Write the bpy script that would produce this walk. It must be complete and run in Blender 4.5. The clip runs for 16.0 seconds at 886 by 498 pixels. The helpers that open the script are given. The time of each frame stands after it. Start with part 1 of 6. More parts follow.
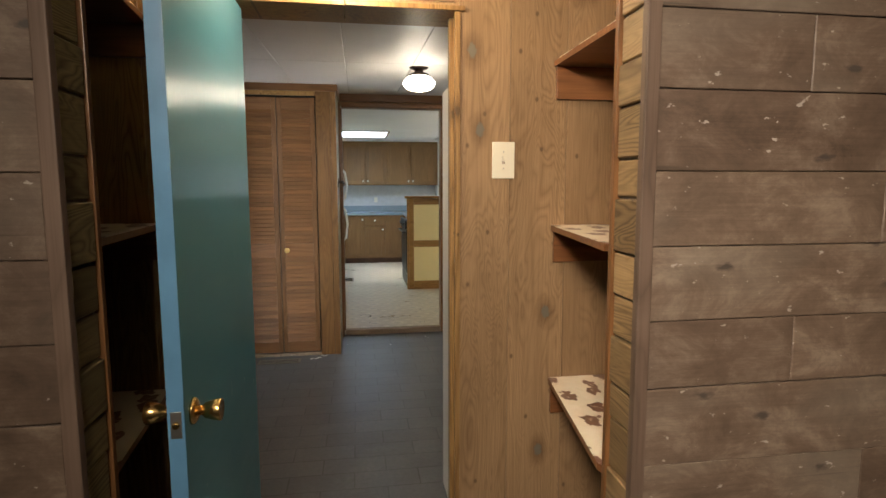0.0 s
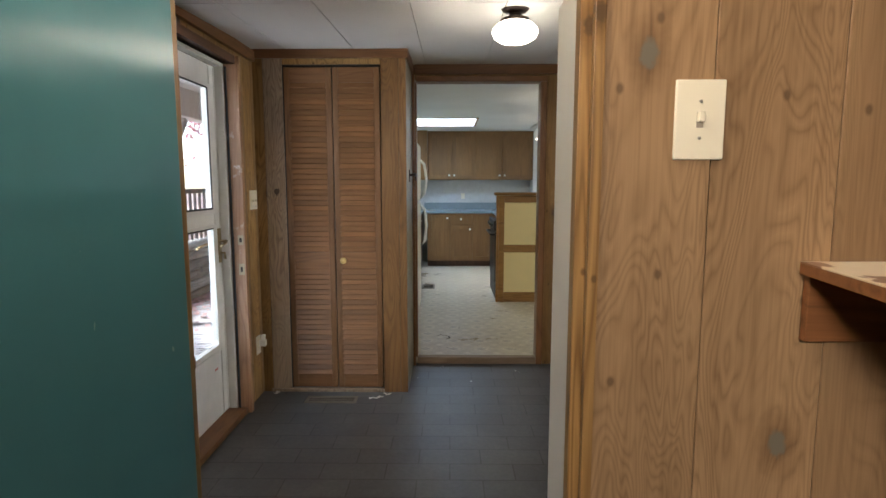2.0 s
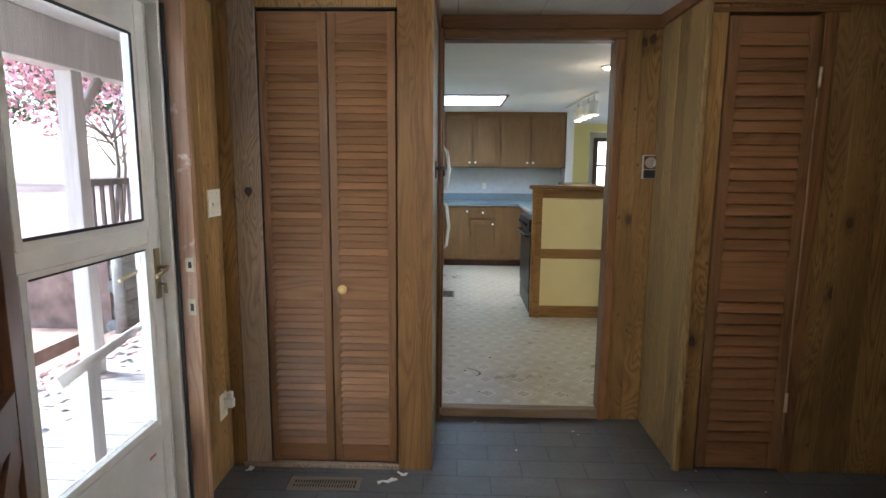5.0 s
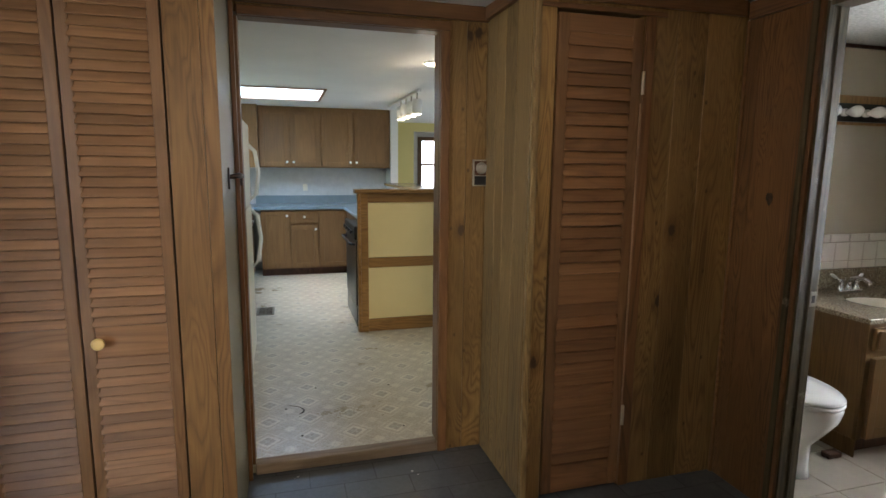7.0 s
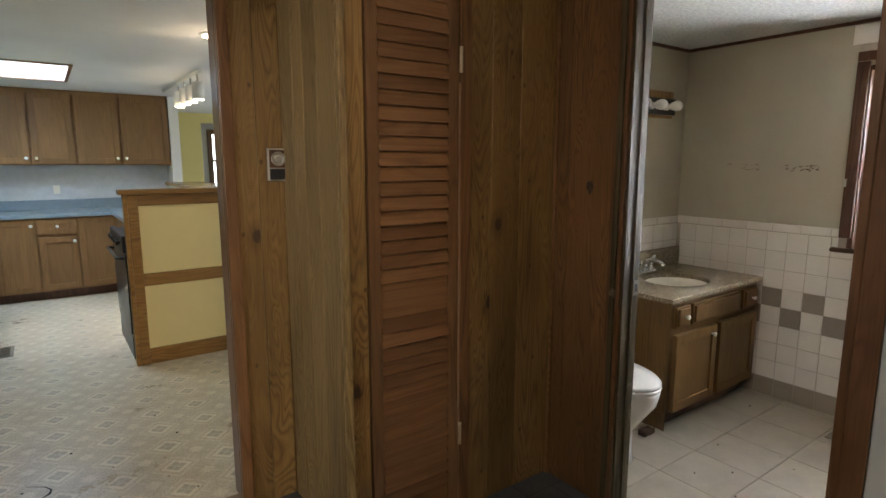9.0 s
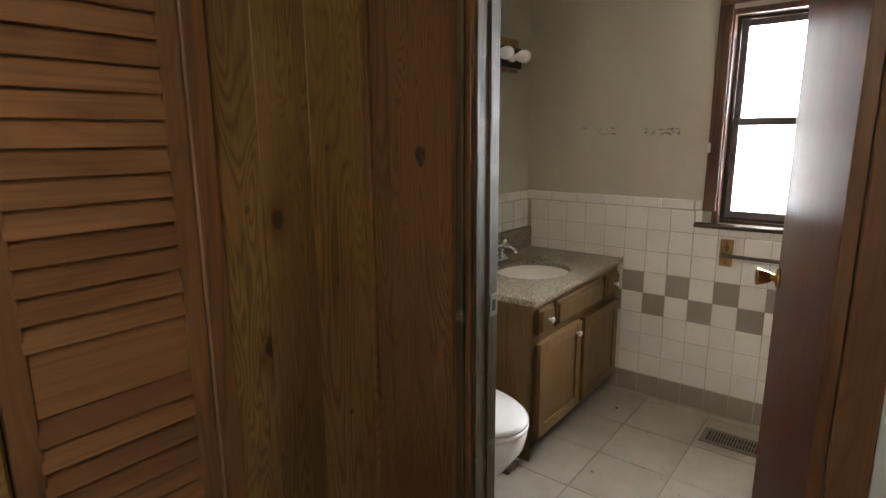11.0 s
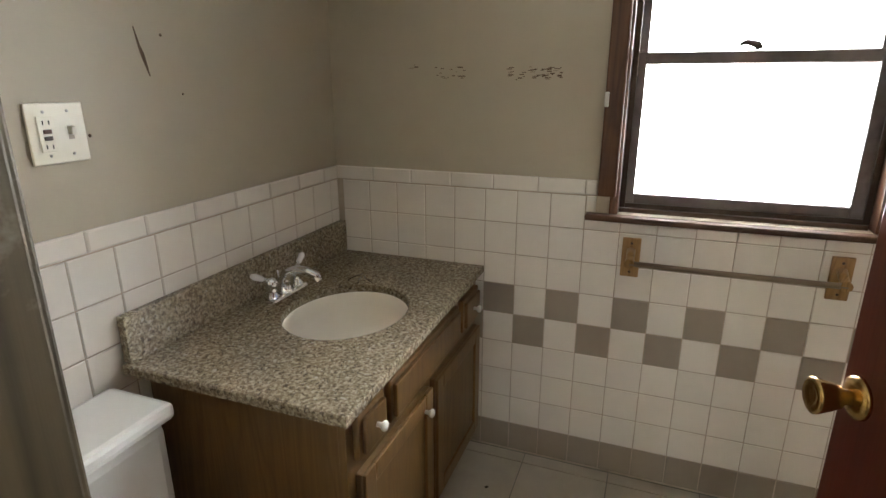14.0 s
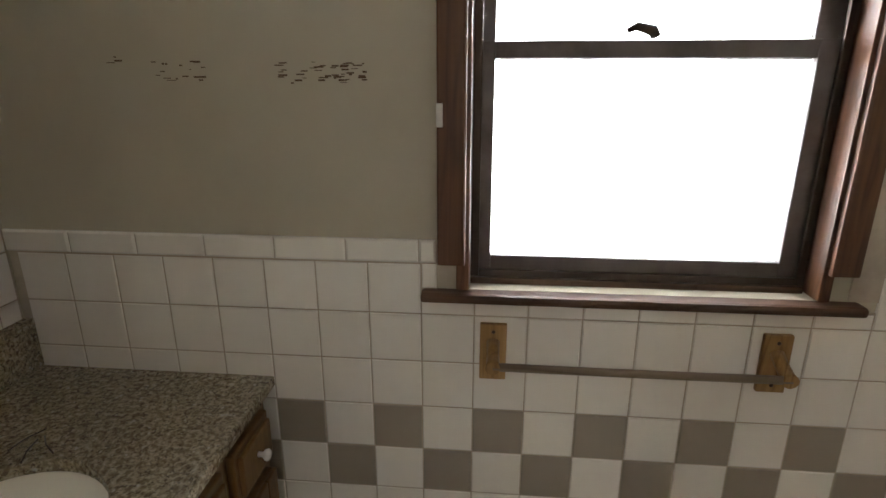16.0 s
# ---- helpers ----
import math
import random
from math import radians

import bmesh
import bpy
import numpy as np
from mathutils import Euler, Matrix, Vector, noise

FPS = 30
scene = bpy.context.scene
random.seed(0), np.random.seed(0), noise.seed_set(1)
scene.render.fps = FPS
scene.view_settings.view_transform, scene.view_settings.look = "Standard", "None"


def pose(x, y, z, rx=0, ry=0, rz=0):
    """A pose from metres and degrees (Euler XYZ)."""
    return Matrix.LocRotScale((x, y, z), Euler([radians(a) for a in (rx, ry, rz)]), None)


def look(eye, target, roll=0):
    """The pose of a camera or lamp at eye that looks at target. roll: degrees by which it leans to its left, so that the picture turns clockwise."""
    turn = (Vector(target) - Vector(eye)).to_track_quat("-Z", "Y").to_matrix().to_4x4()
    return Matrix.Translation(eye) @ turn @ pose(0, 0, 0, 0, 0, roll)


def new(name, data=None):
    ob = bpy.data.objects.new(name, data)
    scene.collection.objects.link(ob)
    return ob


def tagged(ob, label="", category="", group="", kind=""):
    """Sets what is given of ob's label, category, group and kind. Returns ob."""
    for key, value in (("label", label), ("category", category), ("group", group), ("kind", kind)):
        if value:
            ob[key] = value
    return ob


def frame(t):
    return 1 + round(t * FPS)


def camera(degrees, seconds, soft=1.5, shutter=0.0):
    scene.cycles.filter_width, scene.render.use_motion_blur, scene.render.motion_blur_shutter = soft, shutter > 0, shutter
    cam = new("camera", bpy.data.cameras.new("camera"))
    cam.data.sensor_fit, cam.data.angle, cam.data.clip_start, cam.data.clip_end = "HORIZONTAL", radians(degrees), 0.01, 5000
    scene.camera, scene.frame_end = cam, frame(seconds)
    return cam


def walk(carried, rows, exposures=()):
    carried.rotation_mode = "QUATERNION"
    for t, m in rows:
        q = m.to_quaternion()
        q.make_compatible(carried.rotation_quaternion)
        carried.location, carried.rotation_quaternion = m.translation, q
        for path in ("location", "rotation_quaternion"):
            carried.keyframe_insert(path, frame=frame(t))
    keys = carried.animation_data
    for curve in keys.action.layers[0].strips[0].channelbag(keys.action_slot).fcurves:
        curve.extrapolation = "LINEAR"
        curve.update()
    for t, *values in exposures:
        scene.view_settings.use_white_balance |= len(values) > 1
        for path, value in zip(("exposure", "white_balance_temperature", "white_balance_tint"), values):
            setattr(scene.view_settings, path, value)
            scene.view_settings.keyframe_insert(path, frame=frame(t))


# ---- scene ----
cam = camera(77.4, 16.0)
PATH = [
    (0, (0.039, 0.079, 1.348), (0.34, 2.044, 1.126), -0.1),
    (0.5, (0.092, 0.322, 1.349), (0.326, 2.296, 1.129), 0.1),
    (1, (0.126, 0.595, 1.338), (0.286, 2.576, 1.117), 0.2),
    (1.5, (0.159, 0.867, 1.35), (0.228, 2.852, 1.118), 0.1),
    (2, (0.149, 1.11, 1.341), (0.124, 3.096, 1.103), 0.0),
    (2.5, (0.107, 1.336, 1.347), (0.01, 3.319, 1.103), 0.2),
    (3, (0.093, 1.529, 1.345), (-0.062, 3.507, 1.09), 0.3),
    (3.2, (0.091, 1.611, 1.36), (-0.077, 3.586, 1.092), 0.3),
    (5.3, (-0.012, 2.224, 1.401), (0.0, 4.202, 1.105), 0.6),
    (5.5, (-0.005, 2.279, 1.4), (0.064, 4.256, 1.106), 0.7),
    (6, (0.016, 2.407, 1.427), (0.229, 4.373, 1.129), 0.6),
    (6.5, (0.044, 2.487, 1.443), (0.415, 4.428, 1.141), 0.6),
    (7, (0.073, 2.568, 1.443), (0.623, 4.468, 1.141), 0.6),
    (7.5, (0.093, 2.675, 1.449), (0.829, 4.509, 1.143), 0.4),
    (8, (0.103, 2.771, 1.443), (1.011, 4.527, 1.137), 0.4),
    (8.5, (0.133, 2.85, 1.436), (1.181, 4.525, 1.125), 0.2),
    (9, (0.234, 2.944, 1.415), (1.39, 4.546, 1.105), 0.0),
    (9.5, (0.396, 3.064, 1.409), (1.642, 4.597, 1.097), -0.1),
    (10, (0.534, 3.204, 1.375), (1.894, 4.637, 1.063), -0.1),
    (12.3, (1.381, 3.739, 1.362), (3.039, 4.726, 0.838), -0.3),
    (12.5, (1.433, 3.784, 1.359), (3.107, 4.744, 0.832), -0.2),
    (13, (1.57, 3.861, 1.346), (3.3, 4.705, 0.803), 0.3),
    (13.5, (1.771, 3.903, 1.357), (3.534, 4.655, 0.786), 0.1),
    (14, (1.933, 3.94, 1.362), (3.719, 4.623, 0.778), -0.1),
    (14.5, (2.102, 3.994, 1.371), (3.921, 4.581, 0.784), -0.0),
    (15, (2.263, 4.004, 1.369), (4.118, 4.472, 0.785), -0.0),
    (15.5, (2.467, 3.989, 1.369), (4.353, 4.315, 0.789), -0.0),
    (16, (2.656, 3.989, 1.373), (4.558, 4.165, 0.781), 0.0),
]
TONE = [(0.0, 2.0, 6500, 10), (1.0, 1.95, 6400, 10), (2.0, 1.88, 6100, 10), (3.0, 1.97, 5700, 10), (5.5, 2.0, 6000, 10), (7.5, 1.95, 6250, 10), (9.0, 2.0, 6500, 10), (12.5, 2.18, 6550, 10), (13.5, 2.15, 6550, 10), (14.5, 2.03, 6550, 10), (16.0, 1.7, 6400, 10)]
walk(cam, [(t, look(eye, target, roll)) for t, eye, target, roll in PATH], TONE)

# ---- world and exposure ----
world = bpy.data.worlds.new("sky")
scene.world = world
world.use_nodes = True
wn = world.node_tree.nodes
sky = wn.new("ShaderNodeTexSky")
sky.sky_type = "NISHITA"
sky.sun_disc = False
sky.sun_elevation, sky.sun_rotation = radians(60), radians(-80)
sky.dust_density = 1.0
world.node_tree.links.new(sky.outputs[0], wn["Background"].inputs[0])
wn["Background"].inputs[1].default_value = 0.15
LAMP = 0.253  # all lamps, set against the exposure

sun_data = bpy.data.lights.new("sun", "SUN")
sun_data.energy, sun_data.angle, sun_data.color = 4.2, radians(18), (1.0, 0.97, 0.93)
sun = new("sun", sun_data)
sun.matrix_world = look((-15, 9, 26), (0, 6, 0))


def area_lamp(name, place, target, sx, sy, watts, color):
    d = bpy.data.lights.new(name, "AREA")
    d.shape, d.size, d.size_y, d.energy, d.color = "RECTANGLE", sx, sy, watts * LAMP, color
    ob = new(name, d)
    ob.matrix_world = look(place, target)
    return ob


def point_lamp(name, place, watts, color, radius=0.03):
    d = bpy.data.lights.new(name, "POINT")
    d.energy, d.color, d.shadow_soft_size = watts * LAMP, color, radius
    ob = new(name, d)
    ob.location = place
    return ob


DAY = (0.78, 0.89, 1.0)
WARM = (1.0, 0.78, 0.52)
area_lamp("daylight_bath_window", (4.00, 3.72, 1.42), (3.20, 3.24, 1.47), 0.72, 0.92, 73, (0.92, 0.96, 1.0))
area_lamp("daylight_porch_door", (-2.3, 2.75, 1.25), (0.3, 4.5, 0.9), 1.3, 2.0, 95, DAY)
area_lamp("daylight_skylight", (-0.2, 8.6, 2.52), (-0.2, 8.6, 0), 1.2, 0.9, 56, (0.56, 0.75, 1.0))
area_lamp("daylight_far_room", (4.4, 10.4, 1.5), (1.0, 8.4, 1.0), 1.6, 1.4, 42, DAY)
# added fill that brightens the half wall; no window stands on this side
area_lamp("daylight_dining_window", (4.6, 6.0, 1.4), (0.9, 7.2, 0.7), 1.4, 1.2, 34, DAY)
# added fill behind the camera, no fixture; narrow spread keeps the left planks dim
narrow_fill = area_lamp("first_room_ceiling_light", (-0.25, -0.48, 2.12), (0.95, 1.05, 1.0), 0.5, 0.3, 40, (1.0, 0.86, 0.70))
narrow_fill.data.spread = radians(110)
point_lamp("closet_bulb_light", (0.02, 1.80, 2.0), 22.5, WARM, 0.03)
point_lamp("hall_globe_light", (0.436, 3.66, 1.92), 13.0, (1.0, 0.86, 0.68), 0.06)
for ty in (8.0, 8.25, 8.5):
    point_lamp("track_bulb_light", (1.30, ty, 1.84), 0.7, WARM, 0.03)
point_lamp("can_bulb_light", (1.12, 6.42, 1.95), 2.5, WARM, 0.04)

# ---- materials ----
MATS = {}


def mat_base(name, rough=0.5, metal=0.0, spec=0.5):
    m = bpy.data.materials.new(name)
    m.use_nodes = True
    b = m.node_tree.nodes["Principled BSDF"]
    b.inputs["Roughness"].default_value = rough
    b.inputs["Metallic"].default_value = metal
    b.inputs["Specular IOR Level"].default_value = spec
    MATS[name] = m
    return m, m.node_tree.nodes, m.node_tree.links, b


def coords(n, l, scale, jitter=True, upright=False):
    """Object coordinates, shifted at random from piece to piece, then scaled."""
    tc, mp = n.new("ShaderNodeTexCoord"), n.new("ShaderNodeMapping")
    mp.inputs["Scale"].default_value = scale
    if upright:
        mp.inputs["Rotation"].default_value = (radians(90), 0, 0)
    if jitter:
        oi, mul, add = n.new("ShaderNodeObjectInfo"), n.new("ShaderNodeVectorMath"), n.new("ShaderNodeVectorMath")
        comb = n.new("ShaderNodeCombineXYZ")
        for i in range(3):
            l.new(oi.outputs["Random"], comb.inputs[i])
        mul.operation, add.operation = "MULTIPLY", "ADD"
        mul.inputs[1].default_value = (13.0, 29.0, 47.0)
        l.new(comb.outputs[0], mul.inputs[0])
        l.new(tc.outputs["Object"], add.inputs[0])
        l.new(mul.outputs[0], add.inputs[1])
        l.new(add.outputs[0], mp.inputs["Vector"])
    else:
        l.new(tc.outputs["Object"], mp.inputs["Vector"])
    return mp.outputs[0]


def noise_node(n, l, vec, scale, detail=4.0, rough=0.55, dist=0.0):
    t = n.new("ShaderNodeTexNoise")
    t.inputs["Scale"].default_value, t.inputs["Detail"].default_value = scale, detail
    t.inputs["Roughness"].default_value, t.inputs["Distortion"].default_value = rough, dist
    l.new(vec, t.inputs["Vector"])
    return t.outputs["Fac"]


def ramp(n, l, fac, stops):
    r = n.new("ShaderNodeValToRGB")
    el = r.color_ramp.elements
    while len(el) < len(stops):
        el.new(0.5)
    for e, (p, c) in zip(el, stops):
        e.position, e.color = p, (*c, 1) if len(c) == 3 else c
    l.new(fac, r.inputs[0])
    return r.outputs[0]


def mix(n, l, fac, a, b, kind="MIX"):
    m = n.new("ShaderNodeMix")
    m.data_type, m.blend_type = "RGBA", kind
    if isinstance(fac, (int, float)):
        m.inputs["Factor"].default_value = fac
    else:
        l.new(fac, m.inputs["Factor"])
    for k, v in ((6, a), (7, b)):
        if isinstance(v, tuple):
            m.inputs[k].default_value = (*v, 1)
        else:
            l.new(v, m.inputs[k])
    return m.outputs[2]


def bump(n, l, b, height, strength=0.2, distance=0.002):
    k = n.new("ShaderNodeBump")
    k.inputs["Strength"].default_value, k.inputs["Distance"].default_value = strength, distance
    l.new(height, k.inputs["Height"])
    l.new(k.outputs[0], b.inputs["Normal"])


def value_range(n, l, fac, a, b):
    m = n.new("ShaderNodeMapRange")
    m.inputs["To Min"].default_value, m.inputs["To Max"].default_value = a, b
    l.new(fac, m.inputs["Value"])
    return m.outputs[0]


def math_node(n, l, op, a, b=None, c=None):
    k = n.new("ShaderNodeMath")
    k.operation = op
    for i, v in enumerate((a, b, c)):
        if v is None:
            continue
        if isinstance(v, (int, float)):
            k.inputs[i].default_value = v
        else:
            l.new(v, k.inputs[i])
    return k.outputs[0]


def wood(name, dark, light, axis="Z", rough=0.4, vary=0.35, rings=1.0, knots=0.0, fibre=1.0, bumpy=0.15, wear=None, figure=0.6, blotch=0.8, cath=0.8, knot=None):
    """Wood with cathedral figure along the given axis, fine fibre and a tone that differs from board to board."""
    m, n, l, b = mat_base(name, rough, 0.0, 0.32)
    k = "XYZ".index(axis)
    sc = [7.0, 7.0, 7.0]
    sc[k] = cath
    v = coords(n, l, sc)
    big = noise_node(n, l, v, 1.0, 2.5, 0.5, 0.9)
    mul = n.new("ShaderNodeMath")
    mul.operation = "MULTIPLY"
    mul.inputs[1].default_value = 30.0 * rings
    l.new(big, mul.inputs[0])
    fr = n.new("ShaderNodeMath")
    fr.operation = "PINGPONG"
    fr.inputs[1].default_value = 1.0
    l.new(mul.outputs[0], fr.inputs[0])
    sf = [1.0 * 160, 160.0, 160.0]
    sf[k] = 3.5
    vf = coords(n, l, sf)
    fine = noise_node(n, l, vf, 1.0, 3.0, 0.6)
    sm = [2.4, 2.4, 2.4]
    sm[k] = 0.8
    stain = noise_node(n, l, coords(n, l, sm), 1.0, 3.0, 0.5)
    mid = tuple((x + y) / 2 for x, y in zip(dark, light))
    col = ramp(n, l, fr.outputs[0], [(0.0, light), (0.62, mid), (0.9, dark), (1.0, tuple(x * 0.8 for x in dark))])
    zone = noise_node(n, l, coords(n, l, [1.1 if i == k else 6.0 for i in range(3)]), 1.0, 2.0)
    col = mix(n, l, value_range(n, l, ramp(n, l, zone, [(0.42, (0, 0, 0)), (0.62, (1, 1, 1))]), 1.0 - figure, 1.0 - figure * 0.3), col, mid)
    fc = ramp(n, l, fine, [(0.25, (0.55, 0.5, 0.45)), (0.6, (1, 1, 1))])
    col = mix(n, l, 0.5 * fibre, col, fc, "MULTIPLY")
    st = ramp(n, l, stain, [(0.28, (0.60, 0.57, 0.53)), (0.62, (1.08, 1.06, 1.02))])
    col = mix(n, l, blotch, col, st, "MULTIPLY")
    oi = n.new("ShaderNodeObjectInfo")
    tone = ramp(n, l, oi.outputs["Random"], [(0.0, (1 - vary, 1 - vary * 1.05, 1 - vary * 1.1)), (0.5, (1, 1, 1)), (1.0, (1 + vary * 0.5, 1 + vary * 0.45, 1 + vary * 0.4))])
    col = mix(n, l, 1.0, col, tone, "MULTIPLY")
    if knots:
        kv = coords(n, l, [knots if i != k else knots * 0.62 for i in range(3)], True, True)
        vo = n.new("ShaderNodeTexVoronoi")
        vo.voronoi_dimensions = "2D"
        vo.inputs["Scale"].default_value = 1.0
        l.new(kv, vo.inputs["Vector"])
        kn = math_node(n, l, "MULTIPLY", noise_node(n, l, coords(n, l, (70, 70, 70)), 1.0, 2.0), 0.035)
        kd = math_node(n, l, "ADD", vo.outputs["Distance"], kn)
        halo = ramp(n, l, kd, [(0.05, (0.62, 0.58, 0.54)), (0.13, (1, 1, 1))])
        col = mix(n, l, 1.0, col, halo, "MULTIPLY")
        kf = ramp(n, l, kd, [(0.044, (1, 1, 1)), (0.058, (0, 0, 0))])
        col = mix(n, l, kf, col, knot or tuple(c * 0.45 for c in dark))
        kp = coords(n, l, [knots * 2.3 if i != k else knots * 1.6 for i in range(3)], True, True)
        pin = n.new("ShaderNodeTexVoronoi")
        pin.voronoi_dimensions = "2D"
        pin.inputs["Scale"].default_value = 1.0
        l.new(kp, pin.inputs["Vector"])
        pf = ramp(n, l, pin.outputs["Distance"], [(0.02, (0.8, 0.8, 0.8)), (0.045, (0, 0, 0))])
        col = mix(n, l, pf, col, tuple(c * 0.5 for c in dark))
    if wear:
        wf = noise_node(n, l, coords(n, l, (9, 9, 9)), 1.0, 6.0, 0.7)
        col = mix(n, l, ramp(n, l, wf, [(0.62, (0, 0, 0)), (0.72, (1, 1, 1))]), col, wear)
    l.new(col, b.inputs["Base Color"])
    l.new(value_range(n, l, stain, rough - 0.08, rough + 0.14), b.inputs["Roughness"])
    bump(n, l, b, fine, bumpy, 0.001)
    return m


def teal_paint():
    """Glossy brushed enamel with upright brush marks, slight waves and a few pale nicks."""
    m, n, l, b = mat_base("teal_paint", 0.27)
    f = noise_node(n, l, coords(n, l, (2.0, 2.0, 0.8)), 1.0, 4.0, 0.6)
    c = ramp(n, l, f, [(0.3, (0.046, 0.158, 0.205)), (0.7, (0.054, 0.182, 0.235))])
    nick = noise_node(n, l, coords(n, l, (34, 34, 16)), 1.0, 2.0, 0.5)
    c = mix(n, l, ramp(n, l, nick, [(0.755, (0, 0, 0)), (0.775, (0.7, 0.7, 0.7))]), c, (0.30, 0.38, 0.36))
    l.new(c, b.inputs["Base Color"])
    brush = noise_node(n, l, coords(n, l, (210, 210, 3.0)), 1.0, 3.0, 0.6)
    wave = noise_node(n, l, coords(n, l, (0.6, 0.6, 12.0)), 1.0, 1.0)
    l.new(value_range(n, l, f, 0.27, 0.33), b.inputs["Roughness"])
    h = math_node(n, l, "ADD", math_node(n, l, "MULTIPLY", brush, 0.03), math_node(n, l, "MULTIPLY", wave, 1.6))
    bump(n, l, b, h, 0.5, 0.003)
    b.inputs["Anisotropic"].default_value = 0.9  # upright brush strokes spread the gloss sideways
    side = n.new("ShaderNodeCombineXYZ")
    side.inputs[1].default_value = 1.0
    l.new(side.outputs[0], b.inputs["Tangent"])
    return m


def barn_board():
    """Old grey-brown boards: faint grain, mottled grime, dark slanting knots, scratches and pale specks."""
    m, n, l, b = mat_base("barn_board", 0.55)
    mott = noise_node(n, l, coords(n, l, (6, 9, 9)), 1.0, 9.0, 0.74, 0.4)
    c = ramp(n, l, mott, [(0.32, (0.066, 0.044, 0.030)), (0.5, (0.116, 0.078, 0.054)), (0.66, (0.190, 0.142, 0.104))])
    grain = noise_node(n, l, coords(n, l, (4, 150, 150)), 1.0, 3.0, 0.6)
    c = mix(n, l, 0.4, c, ramp(n, l, grain, [(0.28, (0.6, 0.57, 0.54)), (0.6, (1.05, 1.05, 1.05))]), "MULTIPLY")
    film = noise_node(n, l, coords(n, l, (2.2, 3.2, 3.2)), 1.0, 3.0, 0.5)
    c = mix(n, l, ramp(n, l, film, [(0.5, (0, 0, 0)), (0.7, (0.45, 0.45, 0.45))]), c, (0.165, 0.138, 0.108))
    oi = n.new("ShaderNodeObjectInfo")
    c = mix(n, l, 1.0, c, ramp(n, l, oi.outputs["Random"], [(0.0, (0.80, 0.77, 0.75)), (0.5, (1, 1, 1)), (1.0, (1.12, 1.13, 1.12))]), "MULTIPLY")
    vo = n.new("ShaderNodeTexVoronoi")
    vo.voronoi_dimensions = "2D"
    vo.inputs["Scale"].default_value = 1.0
    l.new(coords(n, l, (1.7, 4.2, 4.2), True, True), vo.inputs["Vector"])
    kd = math_node(n, l, "ADD", vo.outputs["Distance"], math_node(n, l, "MULTIPLY", noise_node(n, l, coords(n, l, (30, 60, 60)), 1.0, 3.0), 0.12))
    c = mix(n, l, ramp(n, l, kd, [(0.075, (0.85, 0.85, 0.85)), (0.105, (0, 0, 0))]), c, (0.035, 0.026, 0.022))
    crack = noise_node(n, l, coords(n, l, (1.6, 60, 60)), 1.0, 2.0, 0.5)
    c = mix(n, l, ramp(n, l, crack, [(0.70, (0, 0, 0)), (0.74, (0.7, 0.7, 0.7))]), c, (0.05, 0.034, 0.024))
    sp = noise_node(n, l, coords(n, l, (26, 44, 44)), 1.0, 4.0, 0.6)
    c = mix(n, l, ramp(n, l, sp, [(0.665, (0, 0, 0)), (0.70, (0.75, 0.75, 0.75))]), c, (0.36, 0.32, 0.28))
    l.new(c, b.inputs["Base Color"])
    l.new(value_range(n, l, mott, 0.45, 0.66), b.inputs["Roughness"])
    bump(n, l, b, math_node(n, l, "ADD", grain, mott), 0.35, 0.0015)
    return m


def paint(name, col, rough=0.5, spots=0.06, scale=3.0, bumps=0.05, bscale=60.0, metal=0.0, spec=0.5):
    m, n, l, b = mat_base(name, rough, metal, spec)
    f = noise_node(n, l, coords(n, l, (1, 1, 1)), scale, 5.0, 0.6)
    c = ramp(n, l, f, [(0.3, tuple(x * (1 - spots * 1.6) for x in col)), (0.7, tuple(min(1, x * (1 + spots)) for x in col))])
    l.new(c, b.inputs["Base Color"])
    l.new(value_range(n, l, f, max(0.02, rough - 0.06), rough + 0.06), b.inputs["Roughness"])
    if bumps:
        bump(n, l, b, noise_node(n, l, coords(n, l, (1, 1, 1)), bscale, 3.0, 0.6), bumps, 0.002)
    return m


def plain(name, col, rough=0.4, metal=0.0, emit=0.0):
    m, n, l, b = mat_base(name, rough, metal)
    b.inputs["Base Color"].default_value = (*col, 1)
    if emit:
        b.inputs["Emission Color"].default_value = (*col, 1)
        b.inputs["Emission Strength"].default_value = emit
    return m


def glass(name, tint=(1, 1, 1), rough=0.0):
    m, n, l, b = mat_base(name, rough)
    b.inputs["Base Color"].default_value = (*tint, 1)
    b.inputs["Transmission Weight"].default_value = 1.0
    b.inputs["IOR"].default_value = 1.45
    return m


PANEL = wood("oak_panel", (0.140, 0.071, 0.022), (0.385, 0.235, 0.086), "Z", 0.38, 0.2, 1.7, knots=2.2, figure=0.56, blotch=1.0, cath=1.0, knot=(0.05, 0.024, 0.011))
PANEL_CLOSET = wood("pine_panel", (0.200, 0.120, 0.062), (0.42, 0.275, 0.155), "Z", 0.42, 0.09, 1.9, knots=2.3, figure=0.40, blotch=0.9, cath=1.2, knot=(0.13, 0.115, 0.09))
PANEL_GREY = wood("weathered_panel", (0.145, 0.098, 0.066), (0.47, 0.37, 0.27), "Z", 0.42, 0.08, 1.5, figure=0.45, cath=1.4)
LOUVER = wood("louver_cedar", (0.150, 0.066, 0.026), (0.290, 0.146, 0.062), "X", 0.42, 0.17, 0.5, figure=0.45)
STILE = wood("door_stile", (0.135, 0.064, 0.026), (0.245, 0.126, 0.054), "Z", 0.4, 0.12, 0.6)
TRIM_V = wood("trim_upright", (0.11, 0.05, 0.02), (0.24, 0.115, 0.045), "Z", 0.35, 0.15, 0.6)
TRIM_X = wood("trim_along_x", (0.11, 0.05, 0.02), (0.22, 0.105, 0.042), "X", 0.35, 0.15, 0.6)
